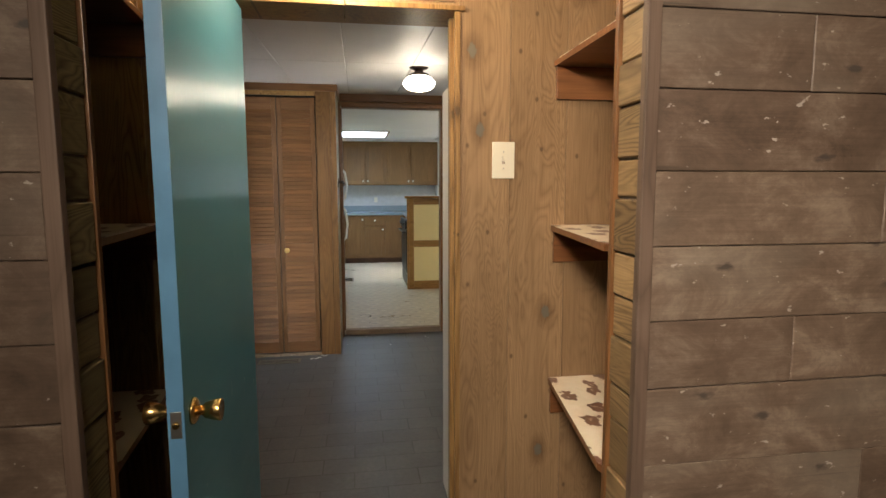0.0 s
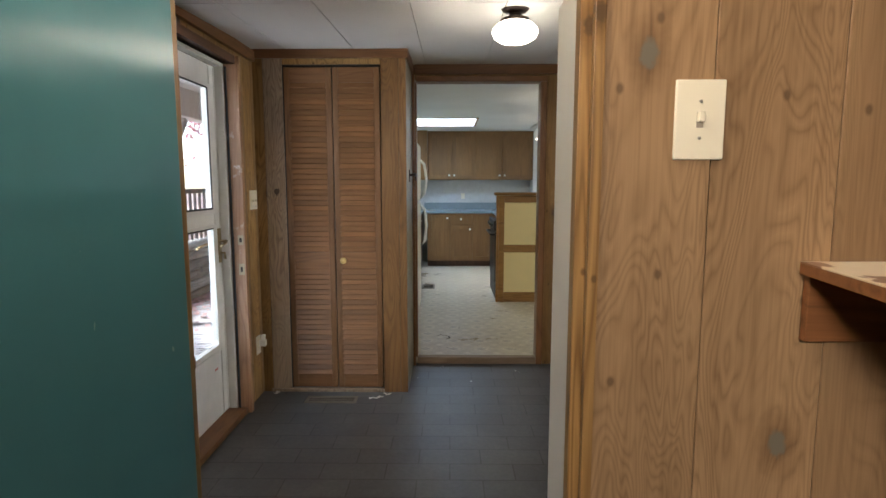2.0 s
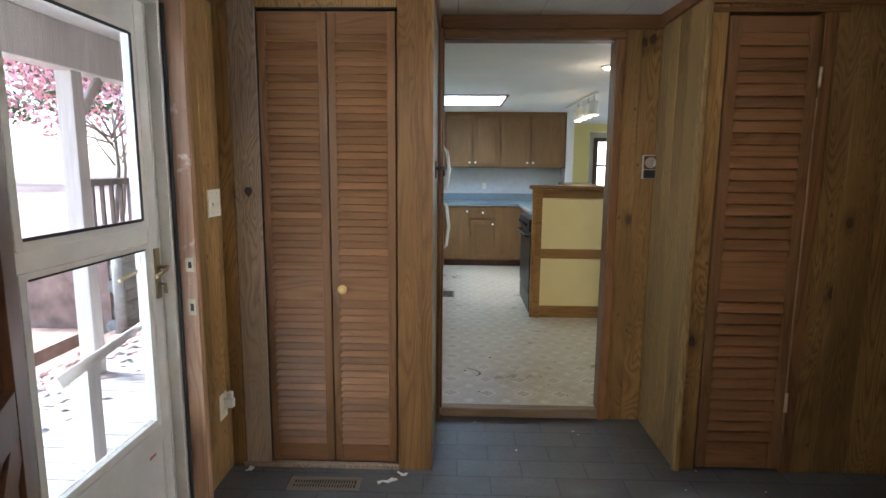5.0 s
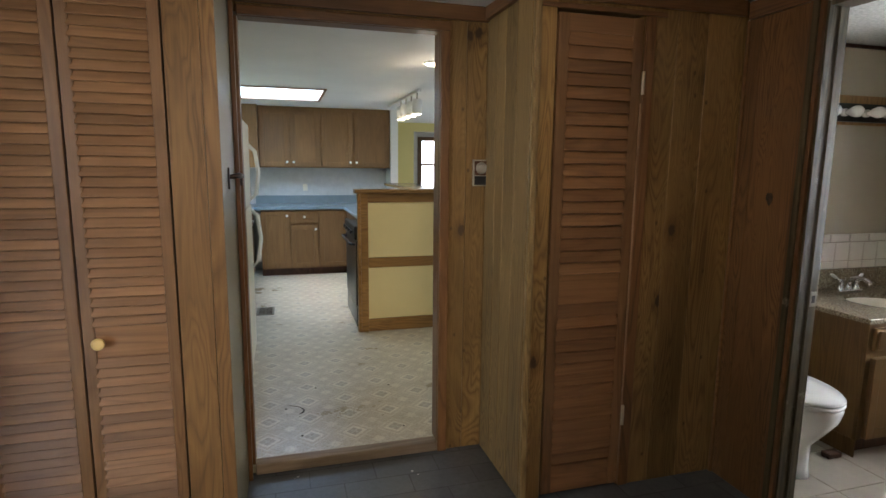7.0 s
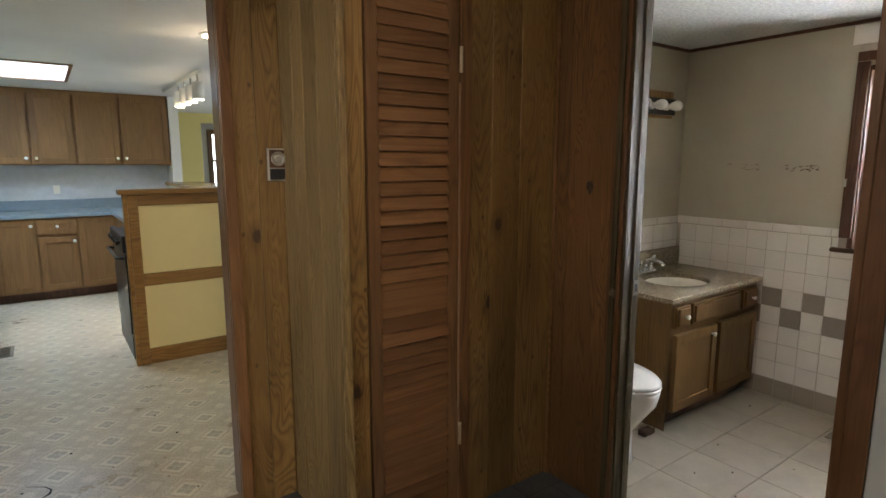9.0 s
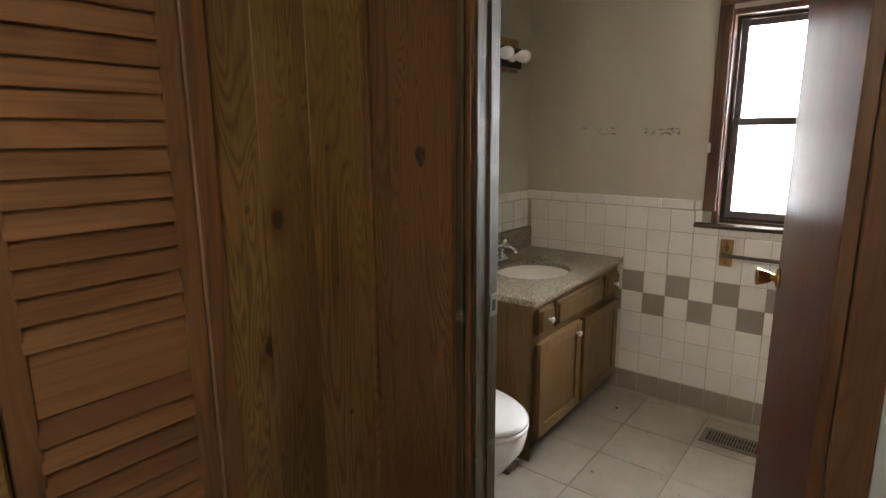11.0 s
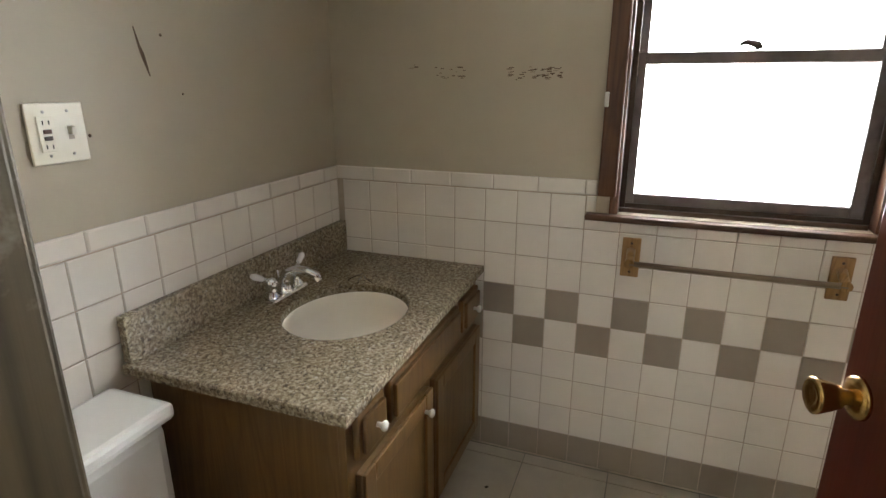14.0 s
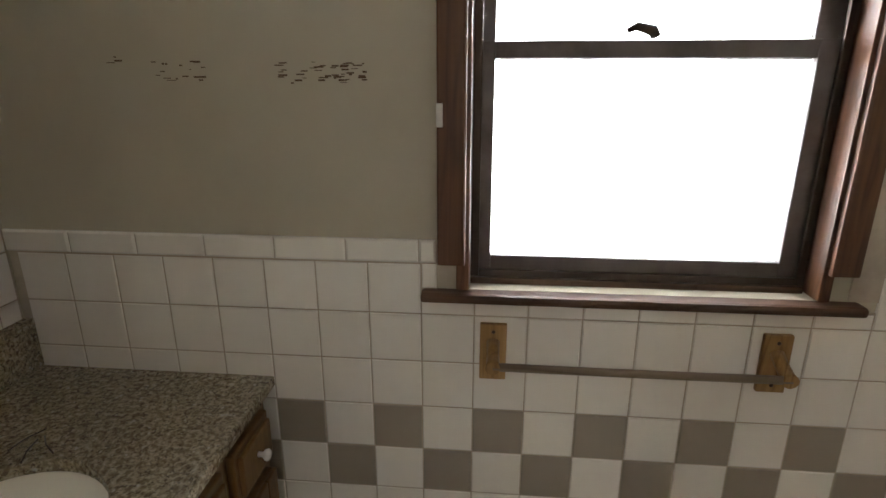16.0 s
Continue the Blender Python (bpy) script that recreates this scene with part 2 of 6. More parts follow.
TRIM_Y = wood("trim_along_y", (0.11, 0.05, 0.02), (0.22, 0.105, 0.042), "Y", 0.35, 0.15, 0.6)
JAMB = wood("honey_jamb", (0.155, 0.082, 0.028), (0.34, 0.205, 0.080), "Z", 0.38, 0.12, 0.9, knots=3.0, figure=0.7, blotch=1.0, cath=0.35)
BARE = wood("bare_jamb", (0.30, 0.165, 0.095), (0.50, 0.31, 0.19), "Z", 0.45, 0.1, 0.5, wear=(0.62, 0.54, 0.46))
BARN = barn_board()
BARN_TRIM = wood("barn_trim", (0.088, 0.058, 0.042), (0.150, 0.104, 0.079), "Z", 0.55, 0.08, 0.4)
PANEL_FADED = wood("faded_panel", (0.165, 0.098, 0.036), (0.405, 0.272, 0.118), "Z", 0.38, 0.16, 1.5, figure=0.6, blotch=0.9, cath=1.0)
PANEL_RED = wood("reddish_panel", (0.100, 0.045, 0.017), (0.265, 0.135, 0.050), "Z", 0.36, 0.14, 1.6, figure=0.6, blotch=1.0, cath=1.0)
# darker, greener copy of the split wood: the open door's shade painted in
BRICKWOOD_SHADE = wood("split_wood_in_shade", (0.060, 0.046, 0.022), (0.27, 0.215, 0.105), "X", 0.6, 0.25, 2.2, bumpy=0.6, figure=0.6, cath=0.9)
BRICKWOOD = wood("split_wood_face", (0.115, 0.070, 0.030), (0.40, 0.275, 0.140), "X", 0.55, 0.3, 2.2, bumpy=0.6, figure=0.6, cath=0.9)
SHELF_EDGE = wood("shelf_cleat", (0.13, 0.052, 0.021), (0.27, 0.120, 0.050), "X", 0.34, 0.1, 0.5)
CABINET = wood("kitchen_cabinet", (0.165, 0.084, 0.031), (0.285, 0.155, 0.062), "Z", 0.42, 0.1, 0.6, figure=0.3, blotch=0.5)
ISLAND = wood("island_frame", (0.19, 0.092, 0.024), (0.39, 0.21, 0.062), "X", 0.38, 0.15, 0.8)
VANITY = wood("vanity_oak", (0.112, 0.059, 0.019), (0.228, 0.130, 0.047), "Z", 0.38, 0.1, 0.7, figure=0.4, blotch=0.6)
SASH = wood("window_casing", (0.065, 0.028, 0.014), (0.155, 0.068, 0.034), "Z", 0.38, 0.12, 0.5)
SASHFRAME = paint("worn_sash_metal", (0.125, 0.100, 0.094), 0.45, 0.3, 9.0, 0.05, 60.0, spec=0.35)
SILL = wood("window_sill", (0.055, 0.028, 0.016), (0.125, 0.066, 0.038), "Y", 0.5, 0.1, 0.5)
BDOOR = wood("mahogany_door", (0.090, 0.018, 0.010), (0.165, 0.036, 0.019), "Z", 0.36, 0.05, 0.5)
OLDDOOR = wood("old_entry_door", (0.055, 0.024, 0.014), (0.14, 0.065, 0.036), "Z", 0.3, 0.05, 0.5)
LOG = wood("landscape_log", (0.27, 0.29, 0.285), (0.46, 0.48, 0.47), "Y", 0.8, 0.25, 0.4, bumpy=0.6)
DECK = wood("deck_board", (0.30, 0.315, 0.34), (0.42, 0.435, 0.46), "X", 0.6, 0.12, 0.4)
PORCHWOOD = wood("porch_wood", (0.68, 0.66, 0.63), (0.80, 0.78, 0.75), "Z", 0.6, 0.08, 0.4, blotch=0.4)

TEAL = teal_paint()
BLUE = paint("blue_edge_paint", (0.085, 0.20, 0.33), 0.35, 0.12, 6.0, 0.05)
GREIGE = paint("greige_wall_paint", (0.44, 0.39, 0.30), 0.46, 0.05, 1.3, 0.06, 140.0, spec=0.2)
CEIL = paint("ceiling_board", (0.66, 0.64, 0.60), 0.6, 0.04, 2.0, 0.04)
KCEIL = paint("kitchen_ceiling", (0.78, 0.78, 0.78), 0.7, 0.03, 2.0, 0.15, 45.0)
YELLOW = paint("yellow_paint", (0.74, 0.59, 0.27), 0.6, 0.04, 2.0)
OLIVE = paint("yellow_wall", (0.62, 0.52, 0.19), 0.6, 0.04, 2.0)
WHITE = paint("white_paint", (0.72, 0.71, 0.68), 0.45, 0.04, 2.0)
PLASTIC = paint("ivory_plastic", (0.74, 0.69, 0.56), 0.3, 0.02, 2.0, 0.0)
CREAM = paint("cream_enamel", (0.70, 0.66, 0.52), 0.3, 0.03, 2.0, 0.02)
PORCELAIN = paint("porcelain", (0.80, 0.79, 0.76), 0.08, 0.02, 2.0, 0.0)
IVORYWARE = paint("ivory_basin_ware", (0.88, 0.82, 0.71), 0.05, 0.02, 2.0, 0.0)
STORM = paint("storm_door_paint", (0.60, 0.58, 0.525), 0.4, 0.08, 5.0, 0.03)
TILE_W = paint("white_tile", (0.74, 0.69, 0.625), 0.14, 0.05, 2.0, 0.04, 12.0)
TILE_D = paint("taupe_tile", (0.30, 0.255, 0.205), 0.18, 0.07, 3.0, 0.02, 12.0)
GROUT = paint("grout", (0.43, 0.36, 0.285), 0.8, 0.15, 9.0, 0.2)
FTILE = paint("floor_tile", (0.38, 0.335, 0.27), 0.34, 0.09, 6.0, 0.03, 30.0)
FGROUT = paint("floor_grout", (0.20, 0.18, 0.16), 0.85, 0.15, 9.0, 0.2)
COUNTER = paint("blue_laminate", (0.20, 0.25, 0.28), 0.3, 0.05, 20.0, 0.0)
SPLASH = paint("backsplash_paper", (0.52, 0.52, 0.52), 0.6, 0.06, 14.0)
# near-black: painted shade of closet insides, ducts, holes and slots; also dirt crumbs
GAPSHADE_DIRT = plain("gap_shade_and_dirt", (0.02, 0.015, 0.012), 0.8)
BLACK = paint("black_enamel", (0.012, 0.012, 0.013), 0.34, 0.1, 3.0, 0.0)
BRASS = plain("aged_brass", (0.55, 0.36, 0.13), 0.24, 1.0)
CHROME = plain("chrome", (0.82, 0.83, 0.85), 0.06, 1.0)
STEEL = paint("dull_steel", (0.50, 0.48, 0.44), 0.38, 0.12, 12.0, 0.0, metal=1.0)
BRONZE = plain("dark_bronze", (0.045, 0.03, 0.022), 0.4, 0.7)
REGISTER = plain("register_metal", (0.20, 0.175, 0.13), 0.45, 0.4)
PLATEWOOD = wood("towel_bar_oak", (0.22, 0.12, 0.045), (0.42, 0.25, 0.105), "Z", 0.4, 0.08, 0.9)
BARWOOD = wood("towel_rod", (0.10, 0.07, 0.05), (0.28, 0.21, 0.15), "Y", 0.5, 0.05, 0.6)
GLASS = glass("window_glass")
SUNSTOP = glass("sun_blocking_skylight", (1, 1, 1), 0.6)
LAMPGLASS = plain("lit_opal_glass", (1.0, 0.90, 0.74), 0.3, emit=2.6)
LITBULB = plain("lit_bulb", (1.0, 0.88, 0.66), 0.3, emit=3.8)
BULB = plain("unlit_bulb", (0.85, 0.84, 0.82), 0.15)
RUBBER = plain("dark_rubber", (0.02, 0.02, 0.02), 0.6)
JAMBPAINT = wood("worn_jamb", (0.048, 0.034, 0.015), (0.125, 0.096, 0.050), "Z", 0.55, 0.1, 1.0, figure=0.7, blotch=1.0, cath=0.3, wear=(0.20, 0.17, 0.115))
CLOSETSIDE = paint("olive_grey_paint", (0.185, 0.162, 0.105), 0.36, 0.12, 3.0, 0.05, 40.0)
SOIL = paint("leaf_litter_soil", (0.30, 0.22, 0.19), 0.9, 0.3, 5.0, 0.4, 14.0)
MAPLE = paint("maple_leaf", (0.66, 0.33, 0.36), 0.6, 0.3, 3.0, 0.0)
DEADLEAF = paint("dead_leaf", (0.46, 0.29, 0.28), 0.7, 0.3, 3.0, 0.0)
GREENLEAF = paint("green_leaf", (0.08, 0.12, 0.04), 0.6, 0.3, 3.0, 0.0)
BARK = paint("bark", (0.20, 0.175, 0.155), 0.9, 0.2, 8.0, 0.5, 30.0)


def granite():
    m, n, l, b = mat_base("granite", 0.22)
    v = coords(n, l, (1, 1, 1), False)
    f1 = noise_node(n, l, v, 102.0, 3.0, 0.6, 0.5)
    f2 = noise_node(n, l, v, 126.0, 3.0, 0.6, 0.8)
    f3 = noise_node(n, l, v, 8.0, 3.0)
    f4 = noise_node(n, l, v, 60.0, 2.0, 0.5)
    c = ramp(n, l, f1, [(0.34, (0.165, 0.126, 0.082)), (0.46, (0.262, 0.210, 0.140)), (0.55, (0.37, 0.312, 0.222)), (0.68, (0.50, 0.44, 0.335))])
    c = mix(n, l, ramp(n, l, f2, [(0.56, (0, 0, 0)), (0.61, (0.8, 0.8, 0.8))]), c, (0.078, 0.060, 0.046))
    c = mix(n, l, ramp(n, l, f4, [(0.66, (0, 0, 0)), (0.70, (0.8, 0.8, 0.8))]), c, (0.52, 0.48, 0.40))
    c = mix(n, l, 0.5, c, ramp(n, l, f3, [(0.3, (0.75, 0.75, 0.75)), (0.7, (1.1, 1.1, 1.1))]), "MULTIPLY")
    l.new(c, b.inputs["Base Color"])
    return m


PHASE = (0.178, 5.553)


def kitchen_vinyl():
    """Cream sheet vinyl with a printed lattice and a grey lozenge in every cell."""
    m, n, l, b = mat_base("kitchen_vinyl", 0.34)
    v = coords(n, l, (1, 1, 1), False)
    sep = n.new("ShaderNodeSeparateXYZ")
    l.new(v, sep.inputs[0])

    def fold(axis, off):
        u = math_node(n, l, "MULTIPLY", math_node(n, l, "SUBTRACT", sep.outputs[axis], off), 1 / 0.2195)
        return math_node(n, l, "ABSOLUTE", math_node(n, l, "SUBTRACT", math_node(n, l, "FRACT", math_node(n, l, "ADD", u, 0.5)), 0.5))
    ax, ay = fold(0, PHASE[0]), fold(1, PHASE[1])
    d = math_node(n, l, "ADD", ax, ay)
    wave = math_node(n, l, "ABSOLUTE", math_node(n, l, "SUBTRACT", ax, ay))
    lines = ramp(n, l, d, [(0.0, (0.40, 0.37, 0.33)), (0.19, (0.42, 0.39, 0.345)), (0.205, (0.68, 0.64, 0.56)), (0.29, (0.68, 0.64, 0.56)), (0.31, (0.50, 0.455, 0.385)), (0.40, (0.55, 0.505, 0.43)), (0.43, (0.66, 0.62, 0.54)), (0.47, (0.53, 0.485, 0.41)), (0.8, (0.50, 0.455, 0.385)), (0.88, (0.64, 0.60, 0.52))])
    lines = mix(n, l, ramp(n, l, wave, [(0.0, (0.5, 0.5, 0.5)), (0.05, (0, 0, 0))]), lines, (0.66, 0.62, 0.54))
    speck = noise_node(n, l, v, 140.0, 2.0, 0.6)
    c = mix(n, l, 0.75, lines, ramp(n, l, speck, [(0.4, (0.72, 0.69, 0.65)), (0.52, (1, 1, 1))]), "MULTIPLY")
    dirt = noise_node(n, l, v, 2.2, 6.0, 0.7)
    c = mix(n, l, 0.7, c, ramp(n, l, dirt, [(0.32, (0.72, 0.66, 0.58)), (0.58, (1, 1, 1))]), "MULTIPLY")
    c = mix(n, l, 1.0, c, (1.0, 0.96, 0.84), "MULTIPLY")
    l.new(c, b.inputs["Base Color"])
    l.new(value_range(n, l, dirt, 0.2, 0.4), b.inputs["Roughness"])
    bump(n, l, b, d, 0.1, 0.001)
    return m


def hall_vinyl():
    """Worn blue-grey vinyl embossed as staggered slabs."""
    m, n, l, b = mat_base("hall_vinyl", 0.4)
    v = coords(n, l, (1, 1, 1), False)
    br = n.new("ShaderNodeTexBrick")
    br.inputs["Scale"].default_value = 1.0
    br.inputs["Brick Width"].default_value, br.inputs["Row Height"].default_value = 0.30, 0.145
    br.inputs["Mortar Size"].default_value = 0.004
    br.inputs["Mortar Smooth"].default_value = 0.4
    br.inputs["Color1"].default_value = (0.060, 0.062, 0.064, 1)
    br.inputs["Color2"].default_value = (0.082, 0.084, 0.086, 1)
    br.inputs["Mortar"].default_value = (0.030, 0.030, 0.029, 1)
    l.new(v, br.inputs["Vector"])
    w = noise_node(n, l, v, 3.0, 7.0, 0.7, 0.4)
    c = mix(n, l, ramp(n, l, w, [(0.45, (0, 0, 0)), (0.8, (0.55, 0.55, 0.55))]), br.outputs["Color"], (0.17, 0.17, 0.168))
    s = noise_node(n, l, v, 45.0, 4.0, 0.7)
    c = mix(n, l, 0.6, c, ramp(n, l, s, [(0.3, (0.6, 0.6, 0.6)), (0.6, (1, 1, 1))]), "MULTIPLY")
    l.new(c, b.inputs["Base Color"])
    l.new(value_range(n, l, w, 0.3, 0.52), b.inputs["Roughness"])
    bump(n, l, b, mix(n, l, 0.3, br.outputs["Fac"], s), -0.25, 0.002)
    return m


def popcorn():
    m, n, l, b = mat_base("popcorn_ceiling", 0.7)
    v = coords(n, l, (1, 1, 1), False)
    f = noise_node(n, l, v, 60.0, 4.0, 0.65)
    l.new(ramp(n, l, f, [(0.35, (0.48, 0.49, 0.46)), (0.6, (0.70, 0.70, 0.67))]), b.inputs["Base Color"])
    bump(n, l, b, f, 1.0, 0.012)
    return m


def shelf_paper():
    """Cream shelf paper with scattered brown blotches."""
    m, n, l, b = mat_base("shelf_paper", 0.4)
    v = coords(n, l, (9.5, 6.5, 0.0), False)
    vo = n.new("ShaderNodeTexVoronoi")
    vo.voronoi_dimensions = "2D"
    vo.inputs["Scale"].default_value = 1.0
    vo.inputs["Randomness"].default_value = 0.85
    dist = n.new("ShaderNodeTexNoise")
    dist.inputs["Scale"].default_value = 3.0
    l.new(v, dist.inputs["Vector"])
    va = n.new("ShaderNodeVectorMath")
    va.operation = "MULTIPLY_ADD"
    va.inputs[1].default_value = (0.7, 0.7, 0.0)
    l.new(dist.outputs["Color"], va.inputs[0])
    l.new(v, va.inputs[2])
    l.new(va.outputs[0], vo.inputs["Vector"])
    c = ramp(n, l, vo.outputs["Distance"], [(0.0, (0.45, 0.33, 0.24)), (0.10, (0.16, 0.075, 0.045)), (0.24, (0.20, 0.095, 0.06)), (0.28, (0.70, 0.60, 0.46)), (0.6, (0.74, 0.65, 0.52))])
    l.new(c, b.inputs["Base Color"])
    return m


GRANITE, KVINYL, HVINYL, POPCORN, SHELFPAPER = granite(), kitchen_vinyl(), hall_vinyl(), popcorn(), shelf_paper()

# ---- building helpers ----


def box(bm, x0, x1, y0, y1, z0, z1, bevel=0.0):
    r = bmesh.ops.create_cube(bm, size=1.0)
    vs = r["verts"]
    for v in vs:
        v.co = Vector(((x0 + x1) / 2 + v.co.x * (x1 - x0), (y0 + y1) / 2 + v.co.y * (y1 - y0), (z0 + z1) / 2 + v.co.z * (z1 - z0)))
    if bevel:
        es = list({e for v in vs for e in v.link_edges})
        bmesh.ops.bevel(bm, geom=es, offset=bevel, segments=2, profile=0.6, affect="EDGES")
    return bm


def boxes(*items, bevel=0.0):
    bm = bmesh.new()
    for i in items:
        box(bm, *i, bevel=bevel)
    return bm


def lathe(bm, profile, m=None, n=24):
    """Turns (radius, height) pairs about the local z axis."""
    m = m or Matrix.Identity(4)
    rings = []
    for r, h in profile:
        rings.append([bm.verts.new(m @ Vector((r * math.cos(2 * math.pi * i / n), r * math.sin(2 * math.pi * i / n), h))) for i in range(n)])
    for a, b in zip(rings, rings[1:]):
        for i in range(n):
            f = bm.faces.new((a[i], a[(i + 1) % n], b[(i + 1) % n], b[i]))
            f.smooth = True
    for ring in (rings[0][::-1], rings[-1]):
        bm.faces.new(ring)
    return bm


def tube(bm, pts, radius, n=10):
    """A round bar along points."""
    pts = [Vector(p) for p in pts]
    rings = []
    for i, p in enumerate(pts):
        d = (pts[min(i + 1, len(pts) - 1)] - pts[max(i - 1, 0)]).normalized()
        s = d.cross(Vector((0.31, 0.17, 0.93)))
        s.normalize()
        t = d.cross(s)
        rr = radius[i] if isinstance(radius, (list, tuple)) else radius
        rings.append([bm.verts.new(p + (s * math.cos(2 * math.pi * k / n) + t * math.sin(2 * math.pi * k / n)) * rr) for k in range(n)])
    for a, b in zip(rings, rings[1:]):
        for k in range(n):
            f = bm.faces.new((a[k], a[(k + 1) % n], b[(k + 1) % n], b[k]))
            f.smooth = True
    bm.faces.new(rings[0][::-1])
    bm.faces.new(rings[-1])
    return bm


def finish(bm, name):
    bmesh.ops.recalc_face_normals(bm, faces=bm.faces[:])
    me = bpy.data.meshes.new(name)
    bm.to_mesh(me)
    bm.free()
    return me


def part(name, bm, material, parent=None, label=""):
    me = finish(bm, name) if isinstance(bm, bmesh.types.BMesh) else bm
    if material and not me.materials:
        me.materials.append(material)
    ob = new(name, me)
    if parent:
        ob.parent = parent
        ob.matrix_parent_inverse = parent.matrix_basis.inverted()
    if label:
        ob["label"] = label
    return ob


def thing(name, place, label, category, group="", rz=0.0):
    e = new(name)
    e.empty_display_size = 0.1
    e.matrix_basis = pose(*place, 0, 0, rz)
    return tagged(e, label, category, group)


def local(parent, ob):
    """Parts given in the thing's own coordinates."""
    ob.matrix_parent_inverse = Matrix.Identity(4)
    return ob


def structure(name, bm, material, label, category):
    return tagged(part(name, bm, material), label, category, "", "structure")


PIECES = {}


def piece_mesh(w, h, t, ch, mat):
    key = (round(w, 4), round(h, 4), t, ch, mat.name)
    if key not in PIECES:
        vs = []
        for y, i in ((0, 0), (-(t - ch), 0), (-t, ch)):
            vs += [(i, y, i), (w - i, y, i), (w - i, y, h - i), (i, y, h - i)]
        fs = [(3, 2, 1, 0), (8, 9, 10, 11)]
        for a in (0, 4):
            for k in range(4):
                fs.append((a + k, a + (k + 1) % 4, a + 4 + (k + 1) % 4, a + 4 + k))
        me = bpy.data.meshes.new("piece")
        me.from_pydata(vs, [], fs)
        me.materials.append(mat)
        PIECES[key] = me
    return PIECES[key]


def piece(name, parent, place, theta, w, h, t, ch, mat):
    """A chamfered board or tile: place is its lower corner, to the viewer's left; theta turns its face from -y."""
    ob = new(name, piece_mesh(w, h, t, ch, mat))
    ob.matrix_basis = pose(*place, 0, 0, theta)
    ob.parent = parent
    ob.matrix_parent_inverse = parent.matrix_basis.inverted()
    return ob


LATER = []  # small pieces of the setting, laid last


def paneling(parent, origin, theta, length, z0, z1, mat, widths=(0.10, 0.15, 0.20, 0.15, 0.075), t=0.008, name="plank", start=0):
    LATER.append((parent, origin, theta, length, z0, z1, mat, widths, t, name, start))


def lay_paneling(parent, origin, theta, length, z0, z1, mat, widths, t, name, start):
    u, i = 0.0, start
    c, s = math.cos(radians(theta)), math.sin(radians(theta))
    while u < length - 0.004:
        w = min(widths[i % len(widths)], length - u)
        if length - u - w < 0.03:
            w = length - u
        piece(name, parent, (origin[0] + c * u, origin[1] + s * u, z0), theta, w - 0.0013, z1 - z0, t, 0.0015, mat)
        u += w
        i += 1


# ---- setting: floors and ceilings ----
floor_first = structure("floor_first_room", boxes((-1.8, 2.0, -1.6, 2.20, -0.12, 0.0)), HVINYL, "worn grey vinyl floor of the plank-walled room", "floor")
floor_hall = structure("floor_hall", boxes((-1.12, 2.06, 2.204, 5.125, -0.12, 0.0)), HVINYL, "worn blue-grey vinyl slab-pattern hall floor", "floor")
floor_kitchen = structure("floor_kitchen", boxes((-1.2, 5.2, 5.145, 14.0, -0.12, 0.045)), KVINYL, "cream patterned vinyl kitchen floor, scuffed", "floor")
floor_bath = structure("floor_bathroom", boxes((2.064, 3.9, 2.3, 5.2, -0.12, -0.005)), FGROUT, "pale square tile bathroom floor with dark joints", "floor")

ceiling_first = structure("ceiling_first_room", boxes((-1.8, 2.0, -1.6, 2.06, 2.2, 2.3)), CEIL, "off-white board ceiling", "ceiling")
bm = bmesh.new()
for i, x in enumerate((-1.25, -0.84, -0.43, -0.02, 0.39, 0.80, 1.21, 1.62)):
    for a, b in ((2.06, 3.55), (3.55, 5.2)):
        za, zb = 2.10 + 0.042 * (a - 3.65), 2.10 + 0.042 * (b - 3.65)
        box(bm, x, x + 0.407, a, b - 0.003, 0, 0.02)
        for v in bm.verts[-8:]:
            v.co.z += za if v.co.y < (a + b) / 2 else zb
bmesh.ops.bevel(bm, geom=[e for e in bm.edges], offset=0.0015, segments=1, affect="EDGES")
ceiling_hall = structure("ceiling_hall", bm, CEIL, "off-white ceiling of long boards with fine seams", "ceiling")
structure("ceiling_hall_backing", boxes((-1.3, 2.1, 2.06, 5.2, 2.20, 2.30)), GAPSHADE_DIRT, "boarding above the hall ceiling", "ceiling")
structure("ceiling_kitchen", boxes((-1.2, 5.2, 5.2, 8.1, 2.14, 2.24), (-1.2, 5.2, 9.1, 14.0, 2.14, 2.24), (0.48, 5.2, 8.1, 9.1, 2.14, 2.24), (-1.2, -0.95, 8.1, 9.1, 2.14, 2.24)), KCEIL, "white kitchen ceiling with a skylight opening", "ceiling")
structure("skylight_shaft", boxes((-0.95, 0.48, 8.06, 8.1, 2.243, 2.6), (-0.95, 0.48, 9.1, 9.14, 2.243, 2.6), (-0.99, -0.95, 8.06, 9.14, 2.243, 2.6), (0.48, 0.52, 8.06, 9.14, 2.243, 2.6)), WHITE, "white skylight shaft above the kitchen", "skylight")
structure("ceiling_bathroom", boxes((2.05, 3.9, 2.3, 5.2, 2.135, 2.23)), POPCORN, "textured popcorn bathroom ceiling", "ceiling")

# ---- setting: first room and closet passage ----
wall_plank_left = structure("wall_plank_left", boxes((-1.8, -0.52, 1.214, 1.34, 0, 2.2)), BARN, "wall of rough reddish-brown horizontal planks", "wall")
wall_plank_right = structure("wall_plank_right", boxes((0.662, 2.0, 1.214, 1.34, 0, 2.2)), BARN, "wall of rough grey-brown horizontal planks", "wall")
structure("wall_first_room_back", boxes((-1.8, 2.0, -1.7, -1.6, 0, 2.2)), BARN, "plain brown back wall", "wall")
structure("wall_first_room_left", boxes((-1.9, -1.8, -1.6, 1.34, 0, 2.2)), BARN, "plain brown side wall", "wall")
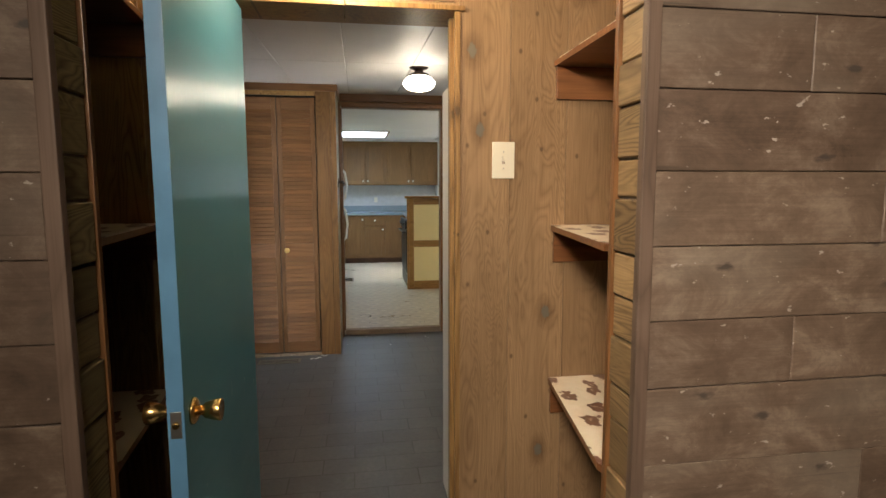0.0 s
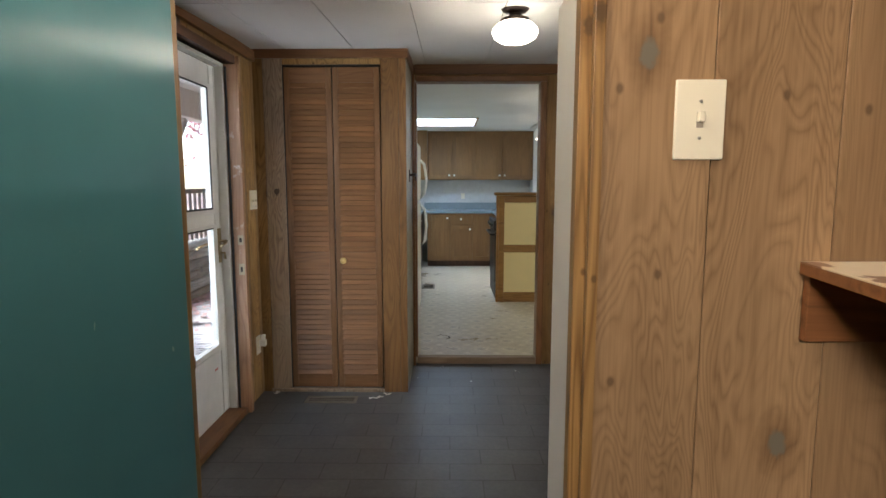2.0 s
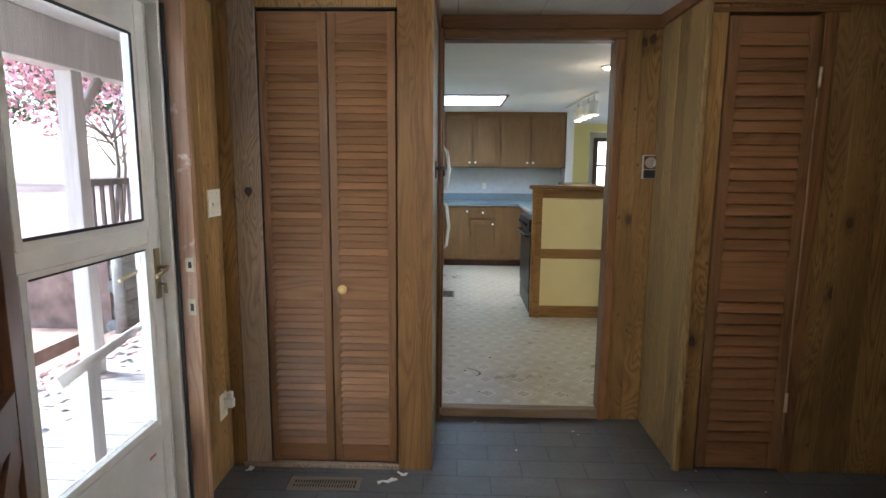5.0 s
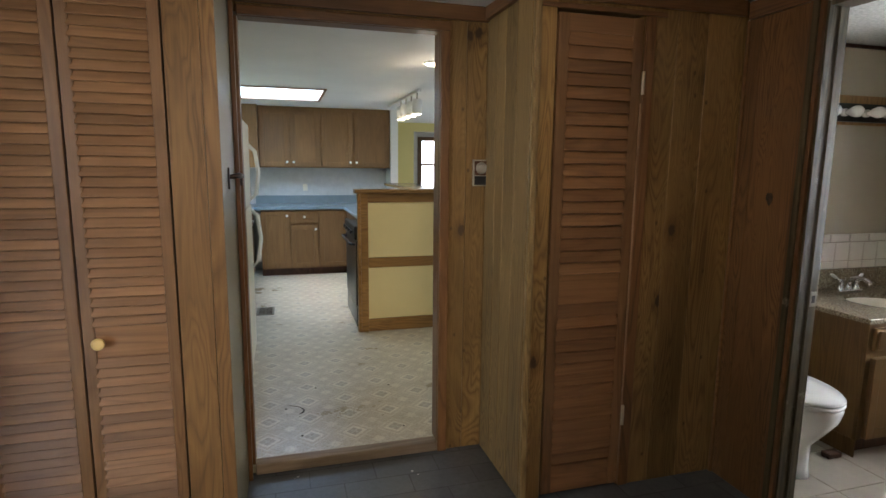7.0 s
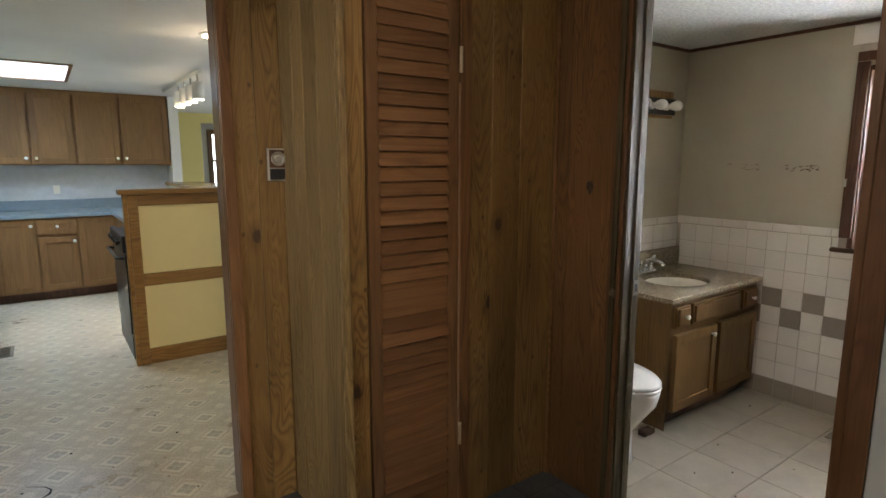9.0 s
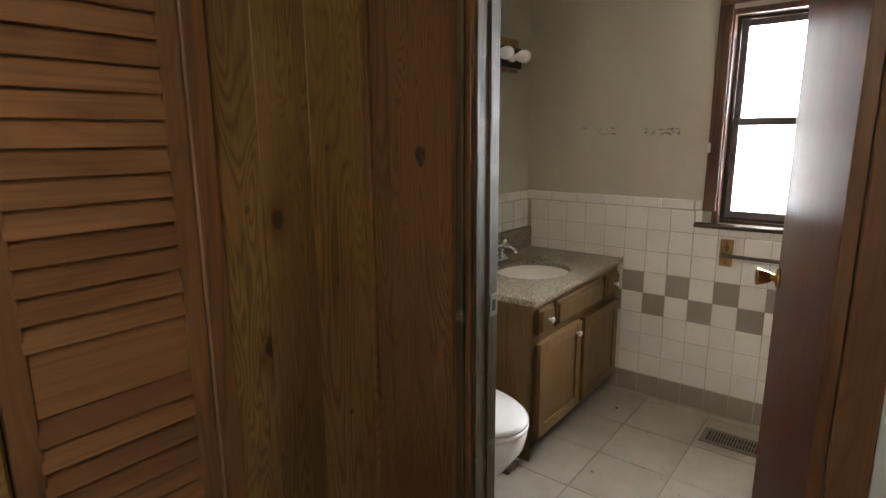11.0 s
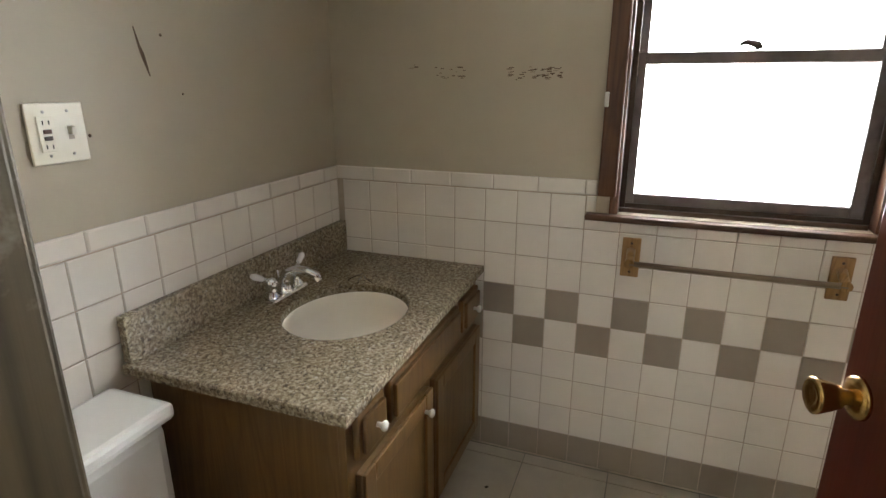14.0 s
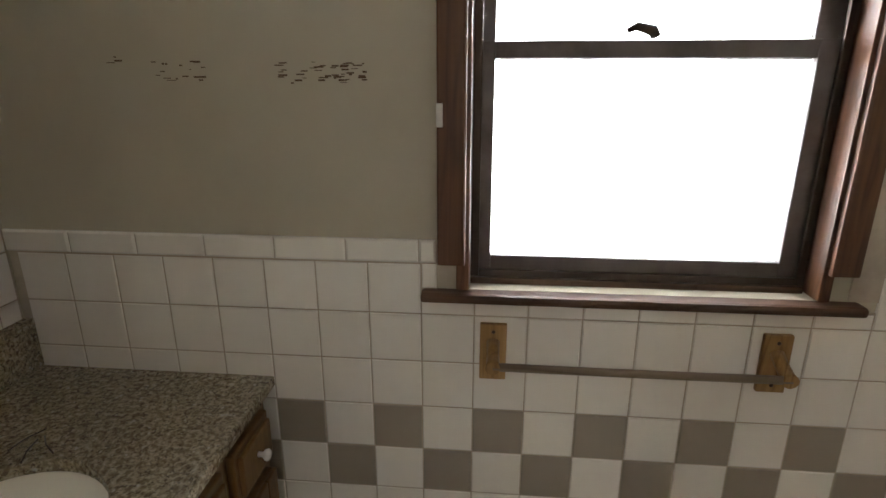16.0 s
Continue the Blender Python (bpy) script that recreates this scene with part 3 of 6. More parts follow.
structure("wall_first_room_right", boxes((2.0, 2.1, -1.6, 1.34, 0, 2.2)), BARN, "plain brown side wall", "wall")
structure("wall_closet_left", boxes((-1.1, -1.0, 1.34, 2.06, 0, 2.2)), PANEL, "brown wood-paneled closet end wall", "wall")
structure("wall_closet_right", boxes((1.15, 1.25, 1.34, 2.06, 0, 2.2)), PANEL_CLOSET, "brown wood-paneled closet end wall", "wall")
wall_switch = structure("wall_switch", boxes((0.421, 1.25, 2.068, 2.25, 0, 2.3), (-1.1, -0.47, 2.068, 2.25, 0, 2.3), (-0.47, 0.421, 2.068, 2.25, 1.976, 2.3)), PANEL_CLOSET, "pine-paneled wall between closet passage and hall", "wall")
structure("wall_hall_south", boxes((1.25, 2.1, 2.10, 2.25, 0, 2.3), (-1.25, -1.1, 2.10, 2.25, 0, 2.3)), WHITE, "plain hall end wall", "wall")
paneling(wall_switch, (0.4045, 2.068, 0), 0, 0.7455, 0.0, 2.2, PANEL_CLOSET, (0.185, 0.215, 0.20, 0.165))
paneling(wall_switch, (-1.0, 2.068, 0), 0, 0.528, 0.0, 2.2, PANEL, (0.15, 0.20))
paneling(wall_switch, (-0.472, 2.068, 0), 0, 0.86, 1.99, 2.2, PANEL_CLOSET, (0.25,))
structure("trim_doorway_head", boxes((-0.472, 0.42, 2.045, 2.256, 1.958, 1.975), bevel=0.003), JAMB, "honey wood head casing of the doorway", "trim")
structure("trim_doorway_jamb_right", boxes((0.403, 0.42, 2.070, 2.256, 0, 1.957), (0.385, 0.404, 2.052, 2.0695, 0, 1.957), (0.378, 0.4025, 2.128, 2.163, 0, 1.957), bevel=0.002), JAMB, "honey wood jamb of the doorway", "trim")
structure("trim_doorway_jamb_left", boxes((-0.470, -0.450, 2.10, 2.362, 0, 1.9575), (-0.4495, -0.388, 2.168, 2.197, 0, 1.9575), (-0.540, -0.4705, 2.252, 2.362, 0, 1.9575), bevel=0.002), JAMB, "honey wood hinge jamb of the doorway", "trim")
structure("trim_plank_edge_right", boxes((0.640, 0.672, 1.190, 1.214, 0, 2.2), bevel=0.003), BARN_TRIM, "mauve-brown edge strip on the plank wall", "trim")
structure("trim_plank_edge_left", boxes((-0.53, -0.500, 1.190, 1.214, 0, 2.2), bevel=0.003), BARN_TRIM, "mauve-brown edge strip on the plank wall", "trim")
structure("trim_closet_edge_right", boxes((0.645, 0.662, 1.335, 1.352, 0, 2.2), bevel=0.002), TRIM_V, "dark corner strip of the closet opening", "trim")
structure("trim_closet_edge_left", boxes((-0.52, -0.503, 1.335, 1.352, 0, 2.2), bevel=0.002), TRIM_V, "dark corner strip of the closet opening", "trim")

# ---- setting: hall ----
wall_hall_left = structure("wall_hall_left", boxes((-1.20, -1.058, 2.25, 3.33, 0, 2.3), (-1.20, -1.058, 4.225, 5.2, 0, 2.3), (-1.20, -1.058, 3.33, 4.225, 1.985, 2.3)), PANEL, "oak-paneled hall wall with the porch doorway", "wall")
wall_kitchen_door = structure("wall_kitchen_door", boxes((0.80, 1.3, 5.118, 5.20, 0, 2.3), (-1.2, -0.118, 5.118, 5.20, 0, 2.3), (-0.118, 0.80, 5.118, 5.20, 2.06, 2.3)), PANEL, "oak-paneled wall with the kitchen doorway", "wall")
wall_niche = structure("wall_niche", boxes((1.023, 1.10, 4.603, 5.118, 0, 2.3)), PANEL, "oak-paneled side of the narrow closet", "wall")
wall_narrow_closet = structure("wall_narrow_closet", boxes((1.10, 1.112, 4.603, 4.68, 0, 2.3), (1.498, 2.10, 4.603, 4.68, 0, 2.3), (1.112, 1.498, 4.603, 4.68, 2.045, 2.3)), PANEL, "dark oak-paneled wall with a narrow louvred door", "wall")
# black colour stands in for the shade behind the narrow louvres
structure("wall_narrow_closet_back", boxes((1.10, 2.10, 5.05, 5.118, 0, 2.3)), GAPSHADE_DIRT, "narrow closet back wall, coloured black for the shade inside", "wall")
wall_bath_hall = structure("wall_bath_hall", boxes((2.018, 2.10, 4.235, 4.603, 0, 2.3), (2.018, 2.10, 4.68, 5.2, 0, 2.3), (2.018, 2.10, 2.25, 3.47, 0, 2.3), (2.018, 2.10, 3.47, 4.235, 2.05, 2.3)), GREIGE, "wall between hall and bathroom with its doorway", "wall")
structure("wall_hall_right_panel", boxes((2.008, 2.0165, 2.25, 3.405, 0, 2.2)), WHITE, "white painted hall wall beside the bathroom doorway", "wall")
# oak boards of the hall
paneling(wall_hall_left, (-1.058, 4.245, 0), 90, 0.305, 0.0, 2.2, PANEL, (0.14, 0.12, 0.045))
paneling(wall_hall_left, (-1.058, 2.25, 0), 90, 1.04, 0.0, 2.2, PANEL)
paneling(wall_hall_left, (-1.058, 3.29, 0), 90, 0.955, 2.03, 2.2, PANEL, (0.12, 0.18))
paneling(wall_kitchen_door, (0.832, 5.118, 0), 0, 0.183, 0.0, 2.2, PANEL, (0.085, 0.10))
paneling(wall_kitchen_door, (-0.09, 5.118, 0), 0, 0.92, 2.09, 2.2, PANEL, (0.15, 0.10))
paneling(wall_niche, (1.023, 5.105, 0), -90, 0.49, 0.0, 2.2, PANEL_FADED, (0.13, 0.10, 0.12, 0.14))
paneling(wall_narrow_closet, (1.036, 4.603, 0), 0, 0.072, 0.0, 2.2, PANEL, (0.08,))
paneling(wall_narrow_closet, (1.115, 4.603, 0), 0, 0.365, 2.065, 2.2, PANEL, (0.10,))
paneling(wall_narrow_closet, (1.55, 4.603, 0), 0, 0.458, 0.0, 2.2, PANEL, (0.11, 0.15, 0.20))
paneling(wall_bath_hall, (2.018, 4.590, 0), -90, 0.30, 0.0, 2.2, PANEL_RED, (0.075, 0.225))


def trim(name, items, mat, label, bevel=0.004):
    return structure(name, boxes(*items, bevel=bevel), mat, label, "trim")


trim("trim_crown_hall_north", [(-0.10, 1.015, 5.085, 5.108, 2.095, 2.17)], TRIM_X, "dark wood ceiling moulding")
trim("trim_crown_hall_left", [(-1.048, -1.025, 2.27, 4.53, 2.06, 2.125)], TRIM_Y, "dark wood ceiling moulding")
trim("trim_crown_niche", [(0.992, 1.013, 4.58, 5.082, 2.10, 2.165)], TRIM_Y, "dark wood ceiling moulding")
trim("trim_crown_narrow_closet", [(1.013, 1.98, 4.572, 4.592, 2.075, 2.145)], TRIM_X, "dark wood ceiling moulding")
trim("trim_crown_bath_wall", [(1.983, 2.006, 3.40, 4.57, 2.06, 2.13)], TRIM_Y, "dark wood ceiling moulding")
trim("trim_kitchen_door_right", [(0.785, 0.831, 5.092, 5.117, 0, 2.045)], TRIM_V, "dark wood casing of the kitchen doorway", 0.006)
trim("trim_kitchen_door_jamb", [(0.785, 0.80, 5.118, 5.205, 0.046, 2.045), (-0.118, -0.09, 5.118, 5.205, 0.046, 2.045)], TRIM_V, "wood jambs of the kitchen doorway", 0.002)
trim("trim_kitchen_door_head", [(-0.09, 0.831, 5.092, 5.117, 2.046, 2.085)], TRIM_X, "dark wood head casing of the kitchen doorway", 0.006)
trim("trim_kitchen_door_head_jamb", [(-0.09, 0.785, 5.118, 5.205, 2.045, 2.06)], TRIM_X, "wood head jamb of the kitchen doorway", 0.002)
trim("trim_kitchen_threshold", [(-0.09, 0.785, 5.10, 5.165, 0.001, 0.052)], wood("threshold_wood", (0.17, 0.12, 0.08), (0.30, 0.23, 0.16), "X", 0.5, 0.05, 0.4), "worn wooden threshold step up to the kitchen", 0.006)
trim("trim_niche_corner", [(1.008, 1.036, 4.572, 4.600, 0, 2.2)], PANEL_FADED, "oak corner strip of the narrow closet", 0.008)
trim("trim_narrow_door_right", [(1.502, 1.550, 4.588, 4.602, 0, 2.042)], TRIM_V, "oak casing of the narrow louvred door", 0.004)
trim("trim_narrow_door_gap", [(1.4965, 1.5012, 4.590, 4.6025, 0.02, 1.70)], BARE, "pale bare strip along the narrow door", 0.001)
trim("trim_narrow_door_head", [(1.04, 1.60, 4.586, 4.5945, 2.043, 2.062)], TRIM_X, "oak head casing of the narrow louvred door", 0.003)
trim("trim_bath_door_left", [(1.992, 2.0095, 4.228, 4.288, 0, 2.10)], TRIM_V, "dark wood casing of the bathroom doorway", 0.004)
trim("trim_bath_door_bead", [(1.980, 1.9915, 4.242, 4.266, 0, 2.10)], JAMBPAINT, "grey-green painted bead on the bathroom casing", 0.004)
trim("trim_bath_corner_bead", [(1.996, 2.0095, 4.574, 4.5905, 0, 2.06)], PANEL_RED, "reddish corner bead of the hall paneling", 0.005)
trim("trim_bath_jamb_left", [(2.010, 2.106, 4.222, 4.2345, 0, 2.05), (2.060, 2.100, 4.217, 4.222, 0, 2.04)], JAMBPAINT, "worn grey-green painted jamb of the bathroom doorway", 0.002)
trim("trim_bath_door_right", [(1.992, 2.008, 3.405, 3.466, 0, 2.10)], TRIM_V, "dark wood casing of the bathroom doorway", 0.004)
trim("trim_bath_jamb_right", [(2.062, 2.106, 3.468, 3.490, 0, 2.05)], WHITE, "white painted hinge jamb of the bathroom doorway", 0.002)
trim("trim_bath_jamb_right_wood", [(2.000, 2.0615, 3.468, 3.492, 0, 2.05)], TRIM_V, "dark wood edge of the bathroom hinge jamb", 0.002)
trim("trim_bath_jamb_head", [(2.010, 2.106, 3.49, 4.2165, 2.03, 2.05)], JAMBPAINT, "painted head jamb of the bathroom doorway", 0.002)
trim("trim_porch_door_jamb_far", [(-1.21, -1.010, 4.205, 4.224, 0, 1.985)], BARE, "bare reddish wood jamb of the porch doorway", 0.003)
trim("trim_porch_door_casing_far", [(-1.048, -1.010, 4.2245, 4.243, 0, 2.03)], BARE, "worn wood casing of the porch doorway", 0.004)
trim("trim_porch_door_head", [(-1.21, -1.030, 3.33, 4.224, 1.985, 2.03)], SILL, "wood head of the porch doorway", 0.003)
trim("trim_porch_door_jamb_near", [(-1.21, -1.036, 3.31, 3.332, 0, 1.985)], BARE, "wood jamb of the porch doorway", 0.003)
trim("trim_porch_door_weatherstrip", [(-1.084, -1.072, 4.196, 4.2045, 0.036, 1.97)], RUBBER, "dark rubber weatherstrip of the porch doorway", 0.002)
trim("trim_storm_frame", [(-1.133, -1.089, 4.184, 4.2045, 0.036, 1.984), (-1.133, -1.089, 3.333, 4.1835, 1.964, 1.984), (-1.133, -1.089, 3.333, 3.352, 0.036, 1.9635)], STORM, "white aluminium frame of the storm door", 0.003)
trim("trim_porch_sill", [(-1.21, -1.03, 3.333, 4.204, 0.001, 0.035)], TRIM_Y, "worn wooden sill of the porch doorway", 0.006)

# ---- setting: kitchen shell ----
structure("wall_kitchen_left", boxes((-1.2, -0.95, 5.2, 14.0, 0.045, 2.14)), OLIVE, "yellow kitchen side wall", "wall")
structure("wall_kitchen_back", boxes((-0.95, 1.45, 10.2, 10.3, 0.045, 2.14)), SPLASH, "pale papered kitchen back wall", "wall")
structure("wall_kitchen_return", boxes((1.45, 1.55, 9.85, 10.3, 0.045, 2.14)), WHITE, "white end of the kitchen back wall", "wall")
structure("wall_far_yellow", boxes((1.45, 2.25, 11.95, 12.1, 0.045, 2.14), (2.25, 5.2, 11.95, 12.1, 2.0, 2.14)), OLIVE, "yellow wall with a wide opening to the far room", "wall")
structure("wall_far_white", boxes((1.0, 2.72, 13.4, 13.5, 0.045, 2.14), (3.55, 5.2, 13.4, 13.5, 0.045, 2.14), (2.72, 3.55, 13.4, 13.5, 0.045, 0.95), (2.72, 3.55, 13.4, 13.5, 1.92, 2.14)), WHITE, "white far wall with a window", "wall")
structure("wall_kitchen_right", boxes((5.2, 5.3, 5.2, 14.0, 0.045, 2.14)), OLIVE, "plain yellow far side wall", "wall")
structure("wall_kitchen_south", boxes((1.3, 5.2, 5.2, 5.3, 0.045, 2.14)), WHITE, "plain white wall", "wall")
structure("wall_kitchen_far_end", boxes((-1.2, 1.0, 13.4, 13.5, 0.045, 2.14)), WHITE, "plain white wall", "wall")

# ---- setting: bathroom shell ----
wall_bath_back = structure("wall_bath_back", boxes((2.10, 3.9, 5.051, 5.15, -0.005, 2.135)), GREIGE, "greige painted bathroom wall over white tile", "wall")
wall_bath_window = structure("wall_bath_window", boxes((3.726, 3.86, 4.06, 5.051, -0.005, 2.135), (3.726, 3.86, 2.3, 3.335, -0.005, 2.135), (3.726, 3.86, 3.335, 4.06, -0.005, 0.955), (3.726, 3.86, 3.335, 4.06, 1.905, 2.135)), GREIGE, "greige painted bathroom wall with the window", "wall")
structure("wall_bath_south", boxes((2.10, 3.726, 2.3, 2.4, -0.005, 2.135)), GREIGE, "plain painted bathroom end wall", "wall")
structure("tile_bed_back", boxes((2.101, 3.7185, 5.0465, 5.0508, 0.0, 1.055)), GROUT, "grout bed of the bathroom wall tile", "wall")
structure("tile_bed_window", boxes((3.7215, 3.7258, 2.42, 5.046, 0.0, 0.9335), (3.7215, 3.7258, 4.10, 5.046, 0.934, 1.055), (3.7215, 3.7258, 4.06, 4.10, 0.956, 1.010), (3.7215, 3.7258, 2.42, 3.296, 0.956, 2.115), (3.7215, 3.7258, 3.297, 4.10, 1.977, 2.115)), GROUT, "grout bed of the bathroom wall tile", "wall")
trim("trim_bath_crown_back", [(2.102, 3.722, 5.034, 5.05, 2.116, 2.1345)], SASH, "thin brown ceiling moulding", 0.003)
trim("trim_bath_crown_window", [(3.709, 3.725, 2.42, 5.033, 2.116, 2.1345)], SASH, "thin brown ceiling moulding", 0.003)

# ---- kinds of things ----


def screw(parent, place, normal, r=0.003, mat=None):
    bm = bmesh.new()
    m = look(place, Vector(place) - Vector(normal))
    lathe(bm, [(r, -0.001), (r, 0.0008), (r * 0.6, 0.0014)], m, 8)
    return part("screw", bm, mat or STEEL, parent)


def small_knob(parent, place, axis, mat, r=0.014, out=0.026):
    m = look(place, Vector(place) - Vector(axis))
    return part("knob", lathe(bmesh.new(), [(r * 0.5, 0), (r * 0.45, out * 0.4), (r * 0.95, out * 0.65), (r, out * 0.85), (r * 0.7, out), (r * 0.2, out * 1.04)], m, 14), mat, parent)


def louvred_door(x0, x1, y, bands, z0, z1, label, stile=0.04, pitch=0.034, group=""):
    """A louvred leaf facing -y: stiles, rails between the bands of slats, and each slat."""
    d = thing("louvred_door", (x0, y, z0), label, "door", group)
    for a, b in ((x0, x0 + stile), (x1 - stile, x1)):
        part("stile", boxes((a, b, y, y + 0.028, z0, z1), bevel=0.003), STILE, d)
    edges = [z0] + [z for band in bands for z in band] + [z1]
    for a, b in zip(edges[::2], edges[1::2]):
        part("rail", boxes((x0 + stile, x1 - stile, y + 0.003, y + 0.026, a, b), bevel=0.002), LOUVER, d)
    w = x1 - x0 - 2 * stile
    q = pitch * 0.60
    bm = boxes((-0.006, w + 0.001, -q, q, -0.003, 0.003), bevel=0.0015)
    bmesh.ops.rotate(bm, verts=bm.verts[:], cent=(0, 0, 0), matrix=Matrix.Rotation(math.acos(min(0.9, 0.0085 / q)), 3, "X"))
    me = finish(bm, "slat")
    me.materials.append(LOUVER)
    for a, b in bands:
        count = round((b - a) / pitch)
        for i in range(count):
            s = new("slat", me)
            s.parent = d
            s.matrix_parent_inverse = d.matrix_basis.inverted()
            s.matrix_basis = pose(x0 + stile, y + 0.0048, a + (b - a) * (i + 0.5) / count)
    return d


def wall_plate(name, place, theta, w, h, label, category, kind):
    """A cover plate: local x to the viewer's right, face towards -y, turned by theta."""
    e = thing(name, place, label, category, "", theta)
    part_of = lambda n, bm, mat, lab="": local(e, part(n, bm, mat, e, lab))
    part_of("plate", boxes((-w / 2, w / 2, -0.006, 0.0, -h / 2, h / 2), bevel=0.0025), PLASTIC)
    if kind == "switch":
        part_of("toggle", boxes((-0.005, 0.005, -0.016, -0.004, -0.004, 0.013), bevel=0.002), PLASTIC)
        part_of("toggle_slot", boxes((-0.0055, 0.0055, -0.0068, -0.0058, -0.013, 0.013)), GROUT)
    if kind == "double":
        for x in (-0.024, 0.024):
            part_of("toggle", boxes((x - 0.005, x + 0.005, -0.016, -0.004, -0.012, 0.004), bevel=0.002), PLASTIC)
    if kind == "outlet":
        for z in (-0.02, 0.02):
            part_of("socket", boxes((-0.016, 0.016, -0.0085, -0.005, z - 0.013, z + 0.013), bevel=0.004), PLASTIC)
    if kind == "gfci":
        part_of("outlet", boxes((-0.040, -0.008, -0.0095, -0.005, -0.034, 0.034), bevel=0.002), PLASTIC)
        for z in (0.005, -0.008):
            part_of("button", boxes((-0.032, -0.016, -0.0115, -0.009, z - 0.004, z + 0.004), bevel=0.001), BRONZE if z < 0 else SASH)
        for z in (0.022, -0.024):
            for x in (-0.030, -0.018):
                part_of("slot", boxes((x - 0.001, x + 0.001, -0.0102, -0.009, z - 0.004, z + 0.004)), GAPSHADE_DIRT)
        part_of("toggle", boxes((0.020, 0.030, -0.017, -0.004, -0.004, 0.012), bevel=0.002), PLASTIC)
        part_of("toggle_slot", boxes((0.0195, 0.0305, -0.0068, -0.0058, -0.013, 0.013)), GROUT)
    for z in (-0.030, 0.030) if kind in ("switch", "outlet") else ((-0.042, 0.042)):
        for x in ((0,) if w < 0.09 else (-0.024, 0.024)):
            bm = lathe(bmesh.new(), [(0.0028, 0.0), (0.0028, 0.0014), (0.001, 0.0018)], pose(x, -0.006, z, 90), 8)
            part_of("screw", bm, STEEL)
    return e


def register(name, x0, x1, y0, y1, z, along, label):
    e = thing(name, (x0, y0, z), label, "vent")
    f = 0.022
    part("frame", boxes((x0, x1, y0, y0 + f, z, z + 0.005), (x0, x1, y1 - f, y1, z, z + 0.005), (x0, x0 + f, y0 + f, y1 - f, z, z + 0.005), (x1 - f, x1, y0 + f, y1 - f, z, z + 0.005), bevel=0.0015), REGISTER, e)
    # flat black sheet painted for the shade below the fins
    part("duct", boxes((x0 + f, x1 - f, y0 + f, y1 - f, z + 0.0002, z + 0.001)), GAPSHADE_DIRT, e)
    lo, hi = (x0, x1) if along == "x" else (y0, y1)
    n = int((hi - lo - 2 * f) / 0.012)
    for i in range(1, n):
        c = lo + f + (hi - lo - 2 * f) * i / n
        b = (c - 0.0022, c + 0.0022, y0 + f, y1 - f, z + 0.001, z + 0.0045) if along == "x" else (x0 + f, x1 - f, c - 0.0022, c + 0.0022, z + 0.001, z + 0.0045)
        part("fin", boxes(b), REGISTER, e)
    mid = (y0 + y1) / 2 if along == "x" else (x0 + x1) / 2
    part("bar", boxes((x0 + f, x1 - f, mid - 0.002, mid + 0.002, z + 0.001, z + 0.0048) if along == "x" else (mid - 0.002, mid + 0.002, y0 + f, y1 - f, z + 0.001, z + 0.0048)), REGISTER, e)
    return e


# ---- first room and closet passage ----
door = thing("panel_door", (-0.340, 2.115, 0), "glossy teal painted slab door with blue edge, standing open", "door", "", 0.0)
part("leaf", boxes((-0.036, 0.0, -0.815, 0.0, 0.012, 1.95), bevel=0.002), TEAL, door)
local(door, door.children[0])
local(door, part("edge_strip", boxes((-0.0355, -0.0005, -0.8175, -0.814, 0.013, 1.949), bevel=0.001), BLUE, door, "chipped light blue painted latch edge"))
lp = part("latch_plate", boxes((-0.029, -0.006, -0.8192, -0.8172, 0.808, 0.868), bevel=0.001), STEEL, door, "worn steel latch plate")
local(door, lp)
k = part("latch_bolt", lathe(bmesh.new(), [(0.008, 0), (0.008, 0.004), (0.006, 0.007)], pose(-0.0175, -0.8192, 0.838, 90), 14), BRASS, lp)
k.matrix_parent_inverse = Matrix.Identity(4)
for sx, x in ((1, 0.0), (-1, -0.036)):
    m = pose(x, -0.757, 0.845, 0, 90 * sx, 0)
    kn = local(door, part("knob", lathe(bmesh.new(), [(0.012, 0), (0.011, 0.02), (0.018, 0.028), (0.023, 0.045), (0.026, 0.060), (0.024, 0.063), (0.012, 0.061)], m, 22), BRASS, door, "aged brass door knob"))
    rs = part("rosette", lathe(bmesh.new(), [(0.031, 0), (0.030, 0.006), (0.022, 0.011), (0.012, 0.014)], m, 22), BRASS, kn)
    rs.matrix_parent_inverse = Matrix.Identity(4)
for z in (0.25, 0.98, 1.72):
    local(door, part("hinge", lathe(bmesh.new(), [(0.006, 0), (0.006, 0.09)], pose(-0.036, 0.007, z), 10), BRASS, door))
door.matrix_basis = pose(-0.340, 2.115, 0, 0, 0, 0.0)

wall_plate("switch_plate", (0.5645, 2.060, 1.445), 0, 0.083, 0.131, "ivory single toggle switch plate on pine paneling", "light switch", "switch")


